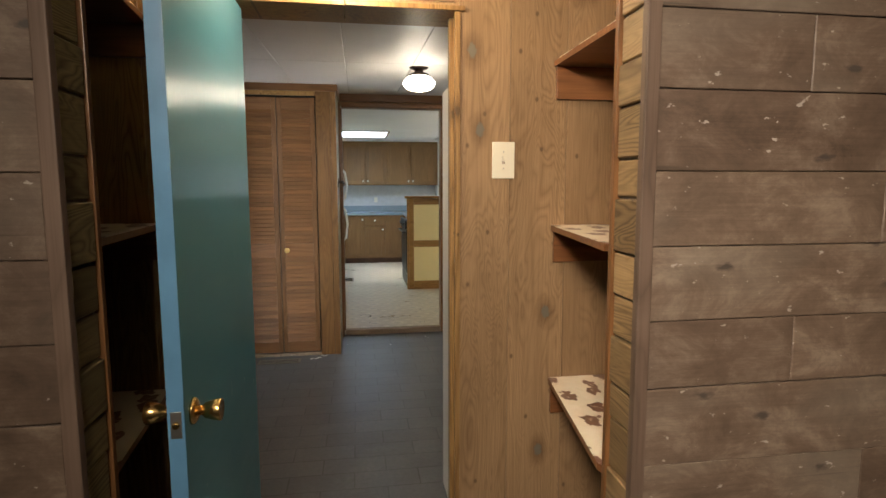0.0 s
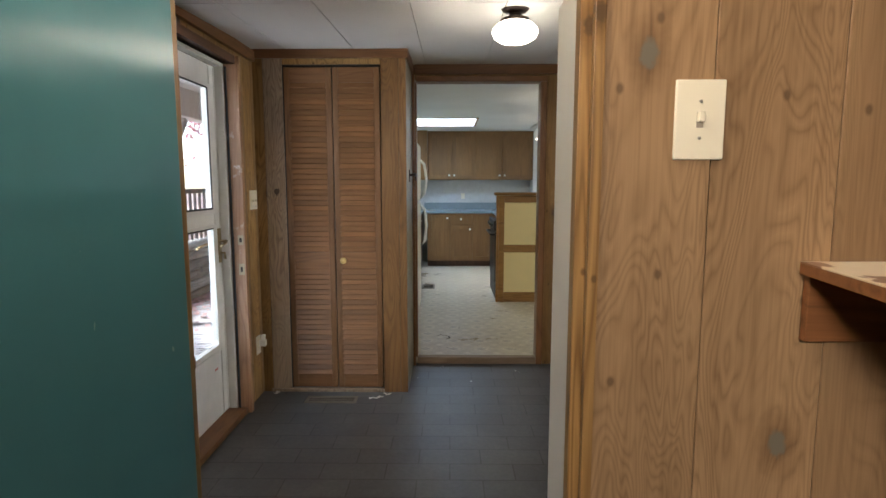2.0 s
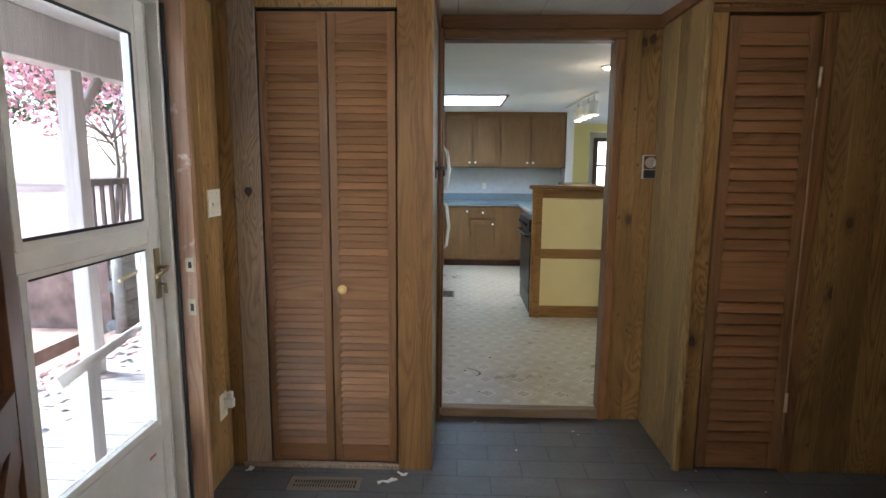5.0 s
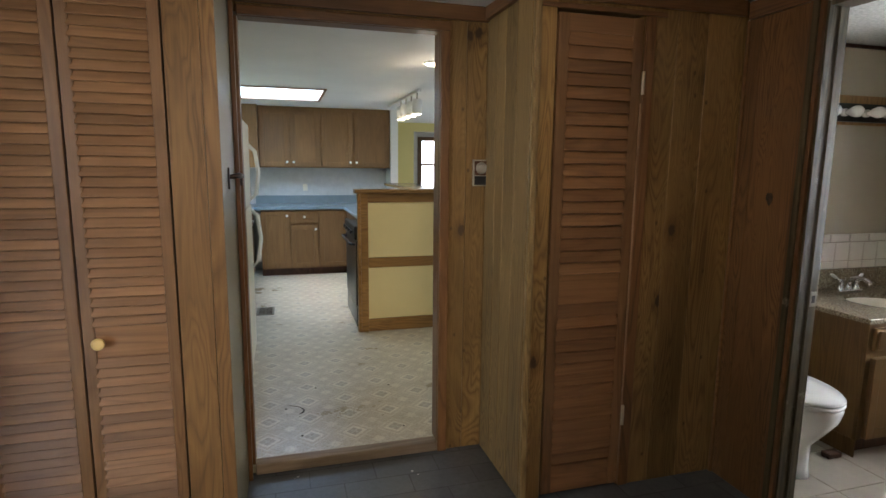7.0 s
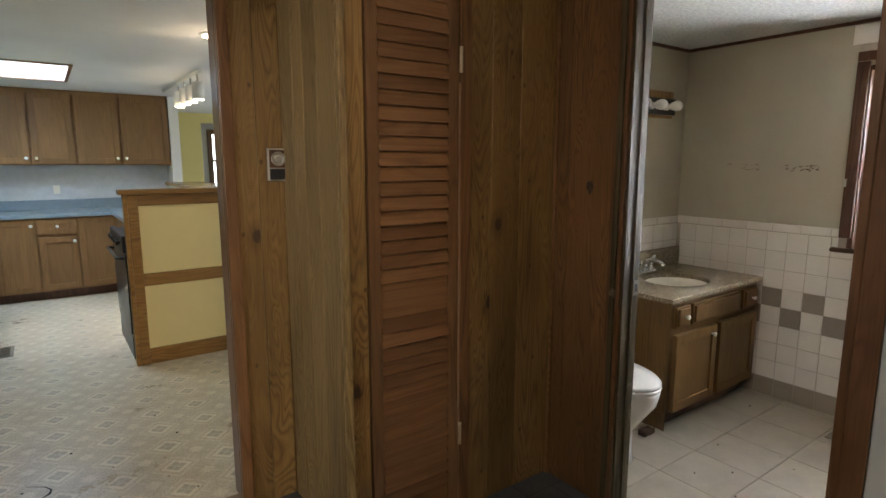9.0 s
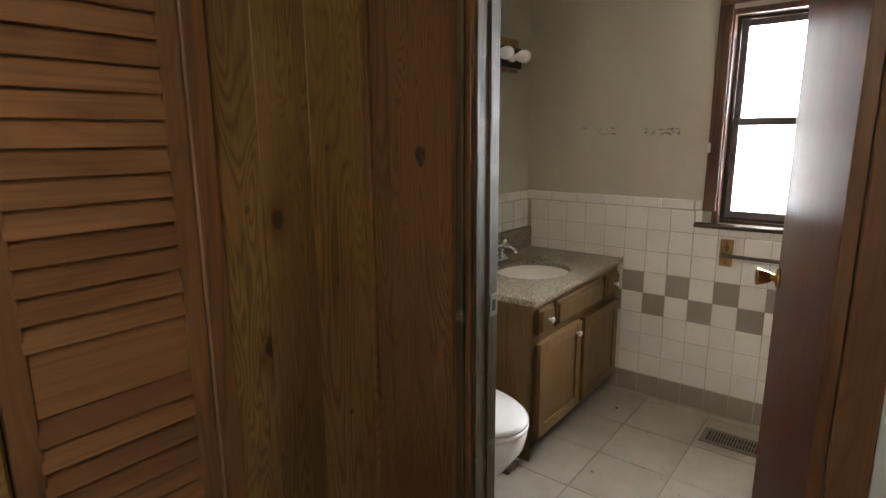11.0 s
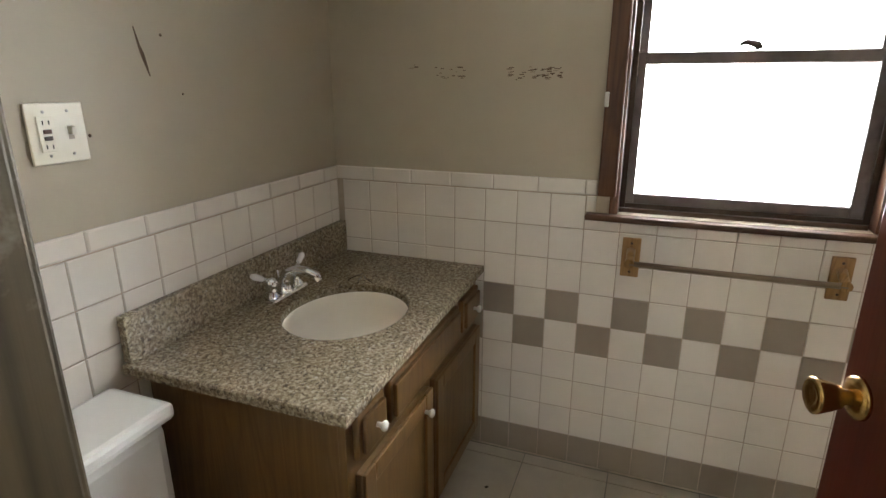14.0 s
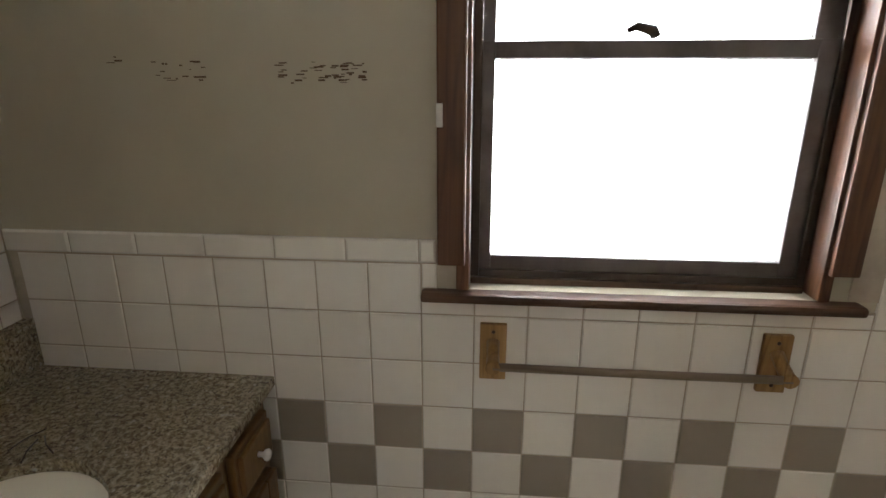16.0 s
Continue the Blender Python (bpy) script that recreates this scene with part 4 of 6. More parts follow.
def closet_shelf(side, zt, name_label, cleat_h=0.12, reach=1.40, near=0.655):
    """A shelf across the end of the closet passage, on cleats, with papered top."""
    if side > 0:
        xs = [(0.75, 2.056), (near, reach), (near + 0.012, 1.36), (1.148, 1.36), (1.148, 2.056)]
    else:
        xs = [(-0.62, 2.056), (-0.56, reach), (-0.57, 1.36), (-0.998, 1.36), (-0.998, 2.056)]
    s = thing("closet_shelf", ((xs[0][0] + xs[3][0]) / 2, 1.7, zt), name_label, "shelf", "closet shelves")
    bm = bmesh.new()
    for z, flip in ((zt - 0.019, True), (zt - 0.0005, False)):
        bm.faces.new([bm.verts.new((x, y, z)) for x, y in xs])
    bm.verts.ensure_lookup_table()
    n = len(xs)
    for i in range(n):
        bm.faces.new((bm.verts[i], bm.verts[(i + 1) % n], bm.verts[n + (i + 1) % n], bm.verts[n + i]))
    part("board", bm, SHELF_EDGE, s)
    bm = bmesh.new()
    bm.faces.new([bm.verts.new((x, y, zt)) for x, y in xs])
    r = bmesh.ops.extrude_face_region(bm, geom=bm.faces[:])
    for v in r["geom"]:
        if isinstance(v, bmesh.types.BMVert):
            v.co.z += 0.002
    part("paper", bm, SHELFPAPER, s, "cream shelf paper with brown blotches")
    a, b = (0.757, 1.148) if side > 0 else (-0.998, -0.62)
    part("cleat", boxes((a, b, 2.040, 2.0565, zt - 0.02 - cleat_h, zt - 0.0195), bevel=0.002), SHELF_EDGE, s, "varnished dark red cleat board")
    c, d = (1.130, 1.148) if side > 0 else (-0.998, -0.98)
    part("cleat", boxes((c, d, 1.36, 2.039, zt - 0.02 - cleat_h, zt - 0.0195), bevel=0.002), SHELF_EDGE, s)
    return s


for zt in (1.80, 1.205, 0.618):
    closet_shelf(1, zt, "papered closet shelf on dark cleats at the pine wall", 0.115, near=0.742 if zt > 1.5 else 0.655)
for zt in (1.885, 1.228, 0.652):
    closet_shelf(-1, zt, "papered closet shelf in the dark end of the closet", 0.10)

lamp = thing("bulb_holder", (0.02, 1.80, 2.2), "bare bulb on a porcelain pull-chain holder", "lamp")
part("holder", lathe(bmesh.new(), [(0.055, 2.2), (0.05, 2.185), (0.03, 2.165), (0.024, 2.14)], pose(0.02, 1.80, 0), 20), PORCELAIN, lamp)
part("bulb", lathe(bmesh.new(), [(0.013, 2.14), (0.018, 2.12), (0.029, 2.09), (0.026, 2.068), (0.01, 2.058)], pose(0.02, 1.80, 0), 16), LITBULB, lamp)
part("pull_chain", tube(bmesh.new(), [(0.012, 1.765, 2.165), (0.011, 1.762, 2.0), (0.011, 1.762, 1.832)], 0.0016, 6), BRASS, lamp)

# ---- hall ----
# core coloured black, so the gaps between its boards look shaded
wc = structure("wall_closet_front", boxes((-1.046, -0.868, 4.55, 4.60, 0, 2.2), (-0.272, -0.125, 4.55, 4.60, 0, 2.2), (-0.868, -0.272, 4.55, 4.60, 2.046, 2.2)), GAPSHADE_DIRT, "closet front with frame boards", "wall")
structure("wall_closet_side", boxes((-0.125, -0.119, 4.55, 5.09, 0, 2.2)), CLOSETSIDE, "grey-green painted side of the closet", "wall")
# shade behind the bifold louvres is put into the wall colour
structure("wall_closet_inside", boxes((-1.05, -0.125, 5.05, 5.117, 0, 2.2)), GAPSHADE_DIRT, "closet back wall, coloured black for the shade inside", "wall")
paneling(wc, (-0.985, 4.55, 0), 0, 0.117, 0.0, 2.095, PANEL_GREY, (0.12,))
paneling(wc, (-1.048, 4.55, 0), 0, 0.061, 0.0, 2.095, PANEL, (0.07,))
paneling(wc, (-0.272, 4.55, 0), 0, 0.154, 0.0, 2.095, wood("closet_post", (0.130, 0.062, 0.022), (0.255, 0.135, 0.048), "Z", 0.4, 0.12, 1.2, figure=0.75), (0.108, 0.05), 0.012)
paneling(wc, (-0.868, 4.55, 0), 0, 0.596, 2.05, 2.095, PANEL, (0.6,))
trim("trim_closet_crown", [(-1.048, -0.105, 4.525, 4.541, 2.083, 2.140), (-0.121, -0.105, 4.541, 5.08, 2.09, 2.155)], TRIM_X, "dark wood ceiling moulding on the closet")
trim("trim_closet_side_edge", [(-0.1175, -0.100, 5.06, 5.09, 0, 2.09)], TRIM_V, "dark strip at the kitchen doorway", 0.003)
trim("trim_closet_sill", [(-1.0, -0.27, 4.532, 4.56, 0.001, 0.022)], PANEL_GREY, "worn pale strip under the closet doors", 0.004)

for x0, x1 in ((-0.864, -0.573), (-0.567, -0.280)):
    dd = louvred_door(x0, x1, 4.553, ((0.115, 0.80), (0.91, 1.945)), 0.028, 2.036, "reddish cedar louvred bifold closet door leaf", 0.036, 0.0325, "closet door leaves")
small_knob(dd, (-0.518, 4.556, 0.856), (0, -1, 0), plain("pale_wood_knob", (0.55, 0.36, 0.12), 0.35), 0.021, 0.034)

OLDPIN = plain("worn_hinge_brass", (0.62, 0.52, 0.36), 0.38, 1.0)
nd = louvred_door(1.116, 1.494, 4.592, ((0.153, 0.868), (0.998, 1.963)), 0.015, 2.03, "narrow louvred door in the paneled wall, closed", 0.047, 0.0495)
for z in (1.735, 0.30):
    part("hinge", lathe(bmesh.new(), [(0.007, z), (0.007, z + 0.028), (0.0055, z + 0.03), (0.007, z + 0.032), (0.007, z + 0.06), (0.0055, z + 0.062), (0.007, z + 0.064), (0.007, z + 0.09)], pose(1.499, 4.584, 0), 10), OLDPIN, nd, "small brass hinge")

th = thing("thermostat", (0.989, 5.109, 1.405), "black and chrome wall thermostat with round dial", "thermostat")
part("backplate", boxes((0.950, 1.028, 5.092, 5.109, 1.342, 1.468), bevel=0.003), STEEL, th)
part("face", boxes((0.956, 1.022, 5.088, 5.0925, 1.348, 1.390), bevel=0.002), BLACK, th)
part("face", boxes((0.956, 1.022, 5.088, 5.0925, 1.394, 1.462), bevel=0.002), SASH, th)
part("dial", lathe(bmesh.new(), [(0.028, 0), (0.028, 0.006), (0.022, 0.008), (0.021, 0.005), (0.012, 0.005), (0.011, 0.007)], pose(0.989, 5.0885, 1.428, 90), 24), STEEL, th)

wall_plate("switch_plate", (-1.049, 4.468, 1.238), 90, 0.115, 0.115, "ivory double toggle switch plate beside the porch door", "light switch", "double")
ol = wall_plate("outlet_plate", (-1.049, 4.455, 0.335), 90, 0.072, 0.115, "ivory wall outlet with a white plug-in", "outlet", "outlet")
pl = thing("night_light", (-1.038, 4.462, 0.345), "white plug-in night light on the outlet", "lamp", "", 90)
local(pl, part("body", boxes((-0.016, 0.016, -0.038, 0.0, -0.018, 0.022), bevel=0.005), WHITE, pl))
local(pl, part("shade", boxes((-0.013, 0.013, -0.034, -0.010, 0.023, 0.055), bevel=0.006), PORCELAIN, pl))
PLATE = plain("aged_strike_plate", (0.36, 0.30, 0.20), 0.5, 0.9)
for z, h in ((0.852, 0.032), (1.019, 0.027)):
    sp = thing("strike_plate", (-1.034, 4.2045, z), "brass strike plate let into the worn door jamb", "strike plate", "strike plates")
    part("plate", boxes((-1.050, -1.018, 4.2025, 4.2045, z - h, z + h), bevel=0.001), PLATE, sp)
    part("hole", boxes((-1.040, -1.027, 4.2018, 4.2026, z - h * 0.45, z + h * 0.45)), GAPSHADE_DIRT, sp)

hk = thing("door_hook", (-0.118, 4.745, 1.385), "black iron door catch on the closet side", "hook")
part("plate", boxes((-0.118, -0.112, 4.735, 4.757, 1.345, 1.425), bevel=0.002), BRONZE, hk)
part("arm", tube(bmesh.new(), [(-0.112, 4.746, 1.39), (-0.085, 4.80, 1.395), (-0.075, 4.86, 1.39)], [0.007, 0.011, 0.008], 10), BRONZE, hk)
part("tip", tube(bmesh.new(), [(-0.080, 4.84, 1.392), (-0.080, 4.842, 1.355)], 0.005, 8), BRONZE, hk)

cl = thing("ceiling_light", (0.436, 3.66, 2.1), "schoolhouse ceiling light with lit opal globe and bronze fitter", "lamp")
part("canopy", lathe(bmesh.new(), [(0.062, 2.112), (0.062, 2.100), (0.052, 2.090), (0.030, 2.084), (0.027, 2.074), (0.040, 2.066), (0.062, 2.058), (0.066, 2.048), (0.060, 2.042)], pose(0.436, 3.66, 0), 28), BRONZE, cl)
part("globe", lathe(bmesh.new(), [(0.058, 2.046), (0.080, 2.036), (0.098, 2.017), (0.102, 2.000), (0.092, 1.978), (0.066, 1.962), (0.030, 1.955), (0.006, 1.953)], pose(0.436, 3.66, 0), 32), LAMPGLASS, cl, "lit white opal glass globe")

register("floor_register", -0.745, -0.425, 4.35, 4.455, 0.0005, "x", "brown steel floor register on dark vinyl")
for i, (x, y, a, s) in enumerate(((-0.31, 4.43, 20, 0.09), (-0.25, 4.49, -25, 0.05), (-0.96, 4.50, 60, 0.04))):
    c = thing("paint_chip", (x, y, 0.001), "torn pale strip of paper lying on the floor", "debris", "floor debris", a)
    bm = boxes((-s / 2, s / 2, -0.010, 0.010, 0, 0.0015))
    bmesh.ops.subdivide_edges(bm, edges=bm.edges[:], cuts=3, use_grid_fill=True)
    for v in bm.verts:
        v.co.z += 0.008 * abs(math.sin(v.co.x * 60)) + 0.001
        v.co.y *= 1 + 0.5 * math.sin(v.co.x * 90)
    local(c, part("scrap", bm, CEIL, c))

wcab = thing("utility_cabinet", (0.7, 2.36, 0), "tall white painted utility cabinet behind the doorway", "cabinet")
part("carcass", boxes((0.402, 0.95, 2.258, 2.46, 0.0, 1.745), bevel=0.003), WHITE, wcab)
part("door", boxes((0.406, 0.68, 2.461, 2.478, 0.05, 1.73), bevel=0.003), WHITE, wcab)
part("door", boxes((0.684, 0.946, 2.461, 2.478, 0.05, 1.73), bevel=0.003), WHITE, wcab)

# storm door
OLDBRASS = plain("tarnished_brass", (0.34, 0.27, 0.16), 0.42, 1.0)
sd = thing("storm_door", (-1.15, 3.345, 0.04), "white aluminium storm door with two panes, closed", "door")
X0, X1 = -1.168, -1.135
part("stile", boxes((X0, X1, 3.34, 3.50, 0.04, 1.965), bevel=0.004), STORM, sd)
part("stile", boxes((X0, X1, 4.105, 4.200, 0.04, 1.965), bevel=0.004), STORM, sd)
part("top_rail", boxes((X0, X1, 3.50, 4.105, 1.86, 1.965), bevel=0.004), STORM, sd)
part("middle_rail", boxes((X0, X1, 3.50, 4.105, 1.115, 1.175), bevel=0.004), STORM, sd)
part("kick_panel", boxes((X0, X1, 3.50, 4.105, 0.04, 0.42), bevel=0.004), STORM, sd)
for z0, z1, yb in ((1.175, 1.86, 4.085), (0.42, 1.115, 4.105)):
    part("sash", boxes((X0 + 0.004, X1 + 0.006, 3.50, 3.525, z0, z1), (X0 + 0.004, X1 + 0.006, 4.075, 4.105, z0, z1), (X0 + 0.004, X1 + 0.006, 3.525, 4.075, z0, z0 + 0.028), (X0 + 0.004, X1 + 0.006, 3.525, 4.075, z1 - 0.022, z1), bevel=0.002), STORM, sd)
    p = part("pane", boxes((-1.152, -1.148, 3.525, 4.075, z0 + 0.028, z1 - 0.022)), GLASS, sd, "clear glass pane")
    p.visible_shadow = False
part("gasket", boxes((X1 + 0.0065, X1 + 0.009, 4.064, 4.078, 1.20, 1.84), (X1 + 0.0065, X1 + 0.009, 3.525, 4.064, 1.198, 1.208), (X1 + 0.0065, X1 + 0.009, 3.525, 4.064, 1.832, 1.842)), RUBBER, sd)
for ya, yb in ((4.112, 4.116), (4.172, 4.176), (4.190, 4.194)):
    part("rib", boxes((X1 - 0.001, X1 + 0.003, ya, yb, 0.05, 1.955), bevel=0.001), STORM, sd)
for z0, z1 in ((1.108, 1.113), (1.172, 1.177), (0.412, 0.418)):
    part("rib", boxes((X1 - 0.001, X1 + 0.0055, 3.505, 4.104, z0, z1), bevel=0.001), STORM, sd)
part("rail_gasket", boxes((X1 + 0.0062, X1 + 0.008, 3.53, 4.074, 1.092, 1.098)), RUBBER, sd)
h = part("handle_plate", boxes((X1, X1 + 0.008, 4.135, 4.165, 0.90, 1.09), bevel=0.002), OLDBRASS, sd)
part("lever", tube(bmesh.new(), [(X1 + 0.008, 4.15, 1.02), (X1 + 0.045, 4.15, 1.02), (X1 + 0.05, 4.13, 1.015), (X1 + 0.05, 4.06, 1.00)], 0.007, 10), OLDBRASS, h, "tarnished brass lever")
part("lock_lever", tube(bmesh.new(), [(X1 + 0.008, 4.15, 0.955), (X1 + 0.03, 4.15, 0.955), (X1 + 0.034, 4.148, 0.92)], 0.006, 10), OLDBRASS, h)
part("sticker", boxes((X1, X1 + 0.001, 4.02, 4.06, 0.315, 0.325)), plain("red_sticker", (0.45, 0.08, 0.05), 0.5), sd)
part("outer_lever", tube(bmesh.new(), [(X0, 4.15, 1.0), (X0 - 0.045, 4.15, 1.0), (X0 - 0.05, 4.05, 0.985)], 0.007, 10), OLDBRASS, sd)

# old entry door swung into the hall
od = thing("entry_door", (-1.036, 3.357, 0), "dark varnished entry door with glazed lights over a crossbuck, swung open", "door", "", -63.5)
L = 0.862
lo = lambda n, bm, m, lab="": local(od, part(n, bm, m, od, lab))
for a, b in ((0.0, 0.105), (L - 0.115, L)):
    lo("stile", boxes((a, b, -0.022, 0.018, 0.01, 1.965), bevel=0.003), OLDDOOR)
LITES_X, LITES_Z = (0.105, 0.319, 0.533, L - 0.115), (0.905, 1.235, 1.565, 1.845)
for a, b in ((0.01, 0.22), (0.80, LITES_Z[0]), (LITES_Z[-1], 1.965)):
    lo("rail", boxes((0.105, L - 0.115, -0.021, 0.017, a, b), bevel=0.003), OLDDOOR)
for z in LITES_Z[1:-1]:
    lo("muntin", boxes((0.105, L - 0.115, -0.018, 0.015, z - 0.013, z + 0.013), bevel=0.005), OLDDOOR)
for x in LITES_X[1:-1]:
    for a, b in zip(LITES_Z, LITES_Z[1:]):
        lo("muntin", boxes((x - 0.013, x + 0.013, -0.0175, 0.0145, a + 0.0135, b - 0.0135), bevel=0.005), OLDDOOR)
for x0, x1 in zip(LITES_X, LITES_X[1:]):
    for z0, z1 in zip(LITES_Z, LITES_Z[1:]):
        p = lo("pane", boxes((x0 + 0.010, x1 - 0.010, -0.004, 0.000, z0 + 0.010, z1 - 0.010)), GLASS, "clear glass light")
        p.visible_shadow = False
lo("lower_panel", boxes((0.104, L - 0.114, -0.012, 0.004, 0.219, 0.801)), OLDDOOR)
for x0, x1 in ((0.115, L - 0.125), (L - 0.125, 0.115)):
    bm = bmesh.new()
    box(bm, -0.43, 0.43, 0.0045, 0.016 if x0 < x1 else 0.0152, -0.045, 0.045, bevel=0.003)
    turn = math.atan2(0.56, x1 - x0) if x0 < x1 else -math.atan2(0.56, x0 - x1)
    bmesh.ops.rotate(bm, verts=bm.verts[:], cent=(0, 0, 0), matrix=Matrix.Rotation(-turn, 3, "Y"))
    bmesh.ops.translate(bm, verts=bm.verts[:], vec=((x0 + x1) / 2, 0, 0.510))
    for cut, n in ((0.222, (0, 0, -1)), (0.798, (0, 0, 1))):
        bmesh.ops.bisect_plane(bm, geom=bm.verts[:] + bm.edges[:] + bm.faces[:], plane_co=(0, 0, cut), plane_no=n, clear_outer=True)
    lo("cross_board", bm, OLDDOOR)
for sy in (1, -1):
    m = pose(L - 0.060, 0.018 if sy > 0 else -0.022, 0.815, -90 * sy)
    lo("knob", lathe(bmesh.new(), [(0.030, 0), (0.030, 0.006), (0.011, 0.012), (0.011, 0.028), (0.023, 0.040), (0.028, 0.052), (0.026, 0.064), (0.014, 0.070)], m, 20), BRASS, "brass knob")
    m = pose(L - 0.060, 0.018 if sy > 0 else -0.022, 0.985, -90 * sy)
    db = lo("deadbolt", lathe(bmesh.new(), [(0.026, 0), (0.025, 0.008), (0.012, 0.012), (0.010, 0.020)], m, 20), BRASS)
    if sy > 0:
        tp_ = part("thumb_turn", boxes((L - 0.064, L - 0.056, 0.038, 0.052, 0.965, 1.005), bevel=0.003), BRASS, db)
        tp_.matrix_parent_inverse = Matrix.Identity(4)

# ---- kitchen ----
KW = (0, -1, 0)


def cabinet_front(parent, x0, x1, y, z0, z1, name="door", mat=None):
    """A framed front facing -y."""
    mat = mat or CABINET
    d = part(name, boxes((x0, x1, y - 0.010, y, z0, z1), bevel=0.002), mat, parent)
    f = min(0.055, (x1 - x0) * 0.22)
    part("frame", boxes((x0, x0 + f, y - 0.019, y - 0.0102, z0, z1), (x1 - f, x1, y - 0.019, y - 0.0102, z0, z1), (x0 + f, x1 - f, y - 0.019, y - 0.0102, z0, z0 + f), (x0 + f, x1 - f, y - 0.019, y - 0.0102, z1 - f, z1), bevel=0.003), mat, d)
    return d


for x0, x1, kx in ((-0.20, 0.175, 0.135), (0.175, 0.555, 0.215), (0.555, 0.965, 0.925), (0.965, 1.448, 1.005)):
    c = thing("wall_cabinet", ((x0 + x1) / 2, 10.0, 1.39), "brown oak kitchen wall cabinet with white knob", "cabinet", "kitchen wall cabinets")
    part("body", boxes((x0, x1, 9.89, 10.198, 1.385, 2.138), bevel=0.002), CABINET, c)
    d = cabinet_front(c, x0 + 0.012, x1 - 0.012, 9.888, 1.40, 2.10)
    small_knob(d, (kx, 9.868, 1.455), KW, PORCELAIN, 0.016)
cc = thing("wall_cabinet", (-0.5, 9.9, 1.39), "brown oak corner kitchen wall cabinet", "cabinet", "kitchen wall cabinets")
part("body", boxes((-0.945, -0.202, 9.75, 10.198, 1.385, 2.138), bevel=0.002), CABINET, cc)
for x0, x1, kx, drawer in ((-0.20, 0.150, 0.11, False), (0.150, 0.490, 0.455, True), (0.490, 0.86, None, False)):
    c = thing("base_cabinet", ((x0 + x1) / 2, 9.9, 0.045), "brown oak kitchen base cabinet with white knobs", "cabinet", "kitchen base cabinets")
    part("body", boxes((x0, x1, 9.64, 10.198, 0.135, 0.872), bevel=0.002), CABINET, c)
    part("toe_kick", boxes((x0, x1, 9.70, 9.72, 0.045, 0.135)), OLDDOOR, c)
    if drawer:
        cabinet_front(c, x0 + 0.01, x1 - 0.01, 9.638, 0.15, 0.68)
        d = cabinet_front(c, x0 + 0.01, x1 - 0.01, 9.638, 0.71, 0.86, "drawer")
        small_knob(d, ((x0 + x1) / 2, 9.618, 0.785), KW, PORCELAIN, 0.016)
        small_knob(c, (kx, 9.618, 0.63), KW, PORCELAIN, 0.016)
    else:
        cabinet_front(c, x0 + 0.01, x1 - 0.01, 9.638, 0.15, 0.86)
        if kx:
            small_knob(c, (kx, 9.618, 0.80), KW, PORCELAIN, 0.016)
for y0, y1 in ((6.85, 7.75), (7.75, 8.65), (8.65, 9.62)):
    c = thing("base_cabinet", (-0.6, (y0 + y1) / 2, 0.045), "brown oak kitchen base cabinet along the side wall", "cabinet", "kitchen base cabinets")
    part("body", boxes((-0.945, -0.30, y0, y1, 0.135, 0.872), bevel=0.002), CABINET, c)
    part("toe_kick", boxes((-0.40, -0.38, y0, y1, 0.045, 0.135)), OLDDOOR, c)
    part("door", boxes((-0.299, -0.282, y0 + 0.01, y1 - 0.01, 0.15, 0.68), bevel=0.004), CABINET, c)
    dr = part("drawer", boxes((-0.299, -0.282, y0 + 0.01, y1 - 0.01, 0.71, 0.86), bevel=0.004), CABINET, c)
    small_knob(dr, (-0.281, (y0 + y1) / 2, 0.785), (1, 0, 0), PORCELAIN, 0.016)
ct = thing("countertop", (0.3, 9.9, 0.872), "blue-grey laminate kitchen countertop with backsplash lip", "countertop")
part("back_run", boxes((-0.27, 1.44, 9.60, 10.199, 0.874, 0.912), bevel=0.006), COUNTER, ct)
part("side_run", boxes((-0.948, -0.271, 6.85, 10.199, 0.874, 0.912), bevel=0.006), COUNTER, ct)
part("lip", boxes((-0.27, 1.44, 10.178, 10.199, 0.913, 1.02), bevel=0.004), COUNTER, ct)
part("corner_run", boxes((0.80, 1.40, 7.90, 9.599, 0.874, 0.912), bevel=0.006), COUNTER, ct)
c = thing("base_cabinet", (1.1, 8.7, 0.045), "brown oak base cabinet behind the range", "cabinet", "kitchen base cabinets")
part("body", boxes((0.84, 1.38, 7.90, 9.62, 0.135, 0.872), bevel=0.002), CABINET, c)
part("toe_kick", boxes((0.92, 0.94, 7.90, 9.62, 0.045, 0.135)), OLDDOOR, c)
wp = thing("outlet_plate", (0.36, 10.199, 1.12), "small outlet on the kitchen backsplash", "outlet")
part("plate", boxes((0.33, 0.39, 10.192, 10.199, 1.08, 1.17), bevel=0.002), PLASTIC, wp)

fr = thing("refrigerator", (-0.55, 6.35, 0.045), "cream top-freezer refrigerator with curved white handles", "refrigerator")
part("body", boxes((-0.93, -0.215, 5.95, 6.70, 0.06, 1.70), bevel=0.008), CREAM, fr)
for z0, z1, hz in ((0.14, 1.155, (0.72, 1.12)), (1.165, 1.70, (1.19, 1.56))):
    d = part("door", boxes((-0.214, -0.145, 5.95, 6.70, z0, z1), bevel=0.012), CREAM, fr)
    a, b = hz
    part("handle", tube(bmesh.new(), [(-0.146, 6.62, a), (-0.105, 6.63, a + 0.04), (-0.085, 6.635, (a + b) / 2), (-0.105, 6.63, b - 0.04), (-0.146, 6.62, b)], 0.014, 10), PORCELAIN, d, "curved white handle")
part("grille", boxes((-0.25, -0.17, 5.97, 6.68, 0.05, 0.125), bevel=0.003), CREAM, fr)

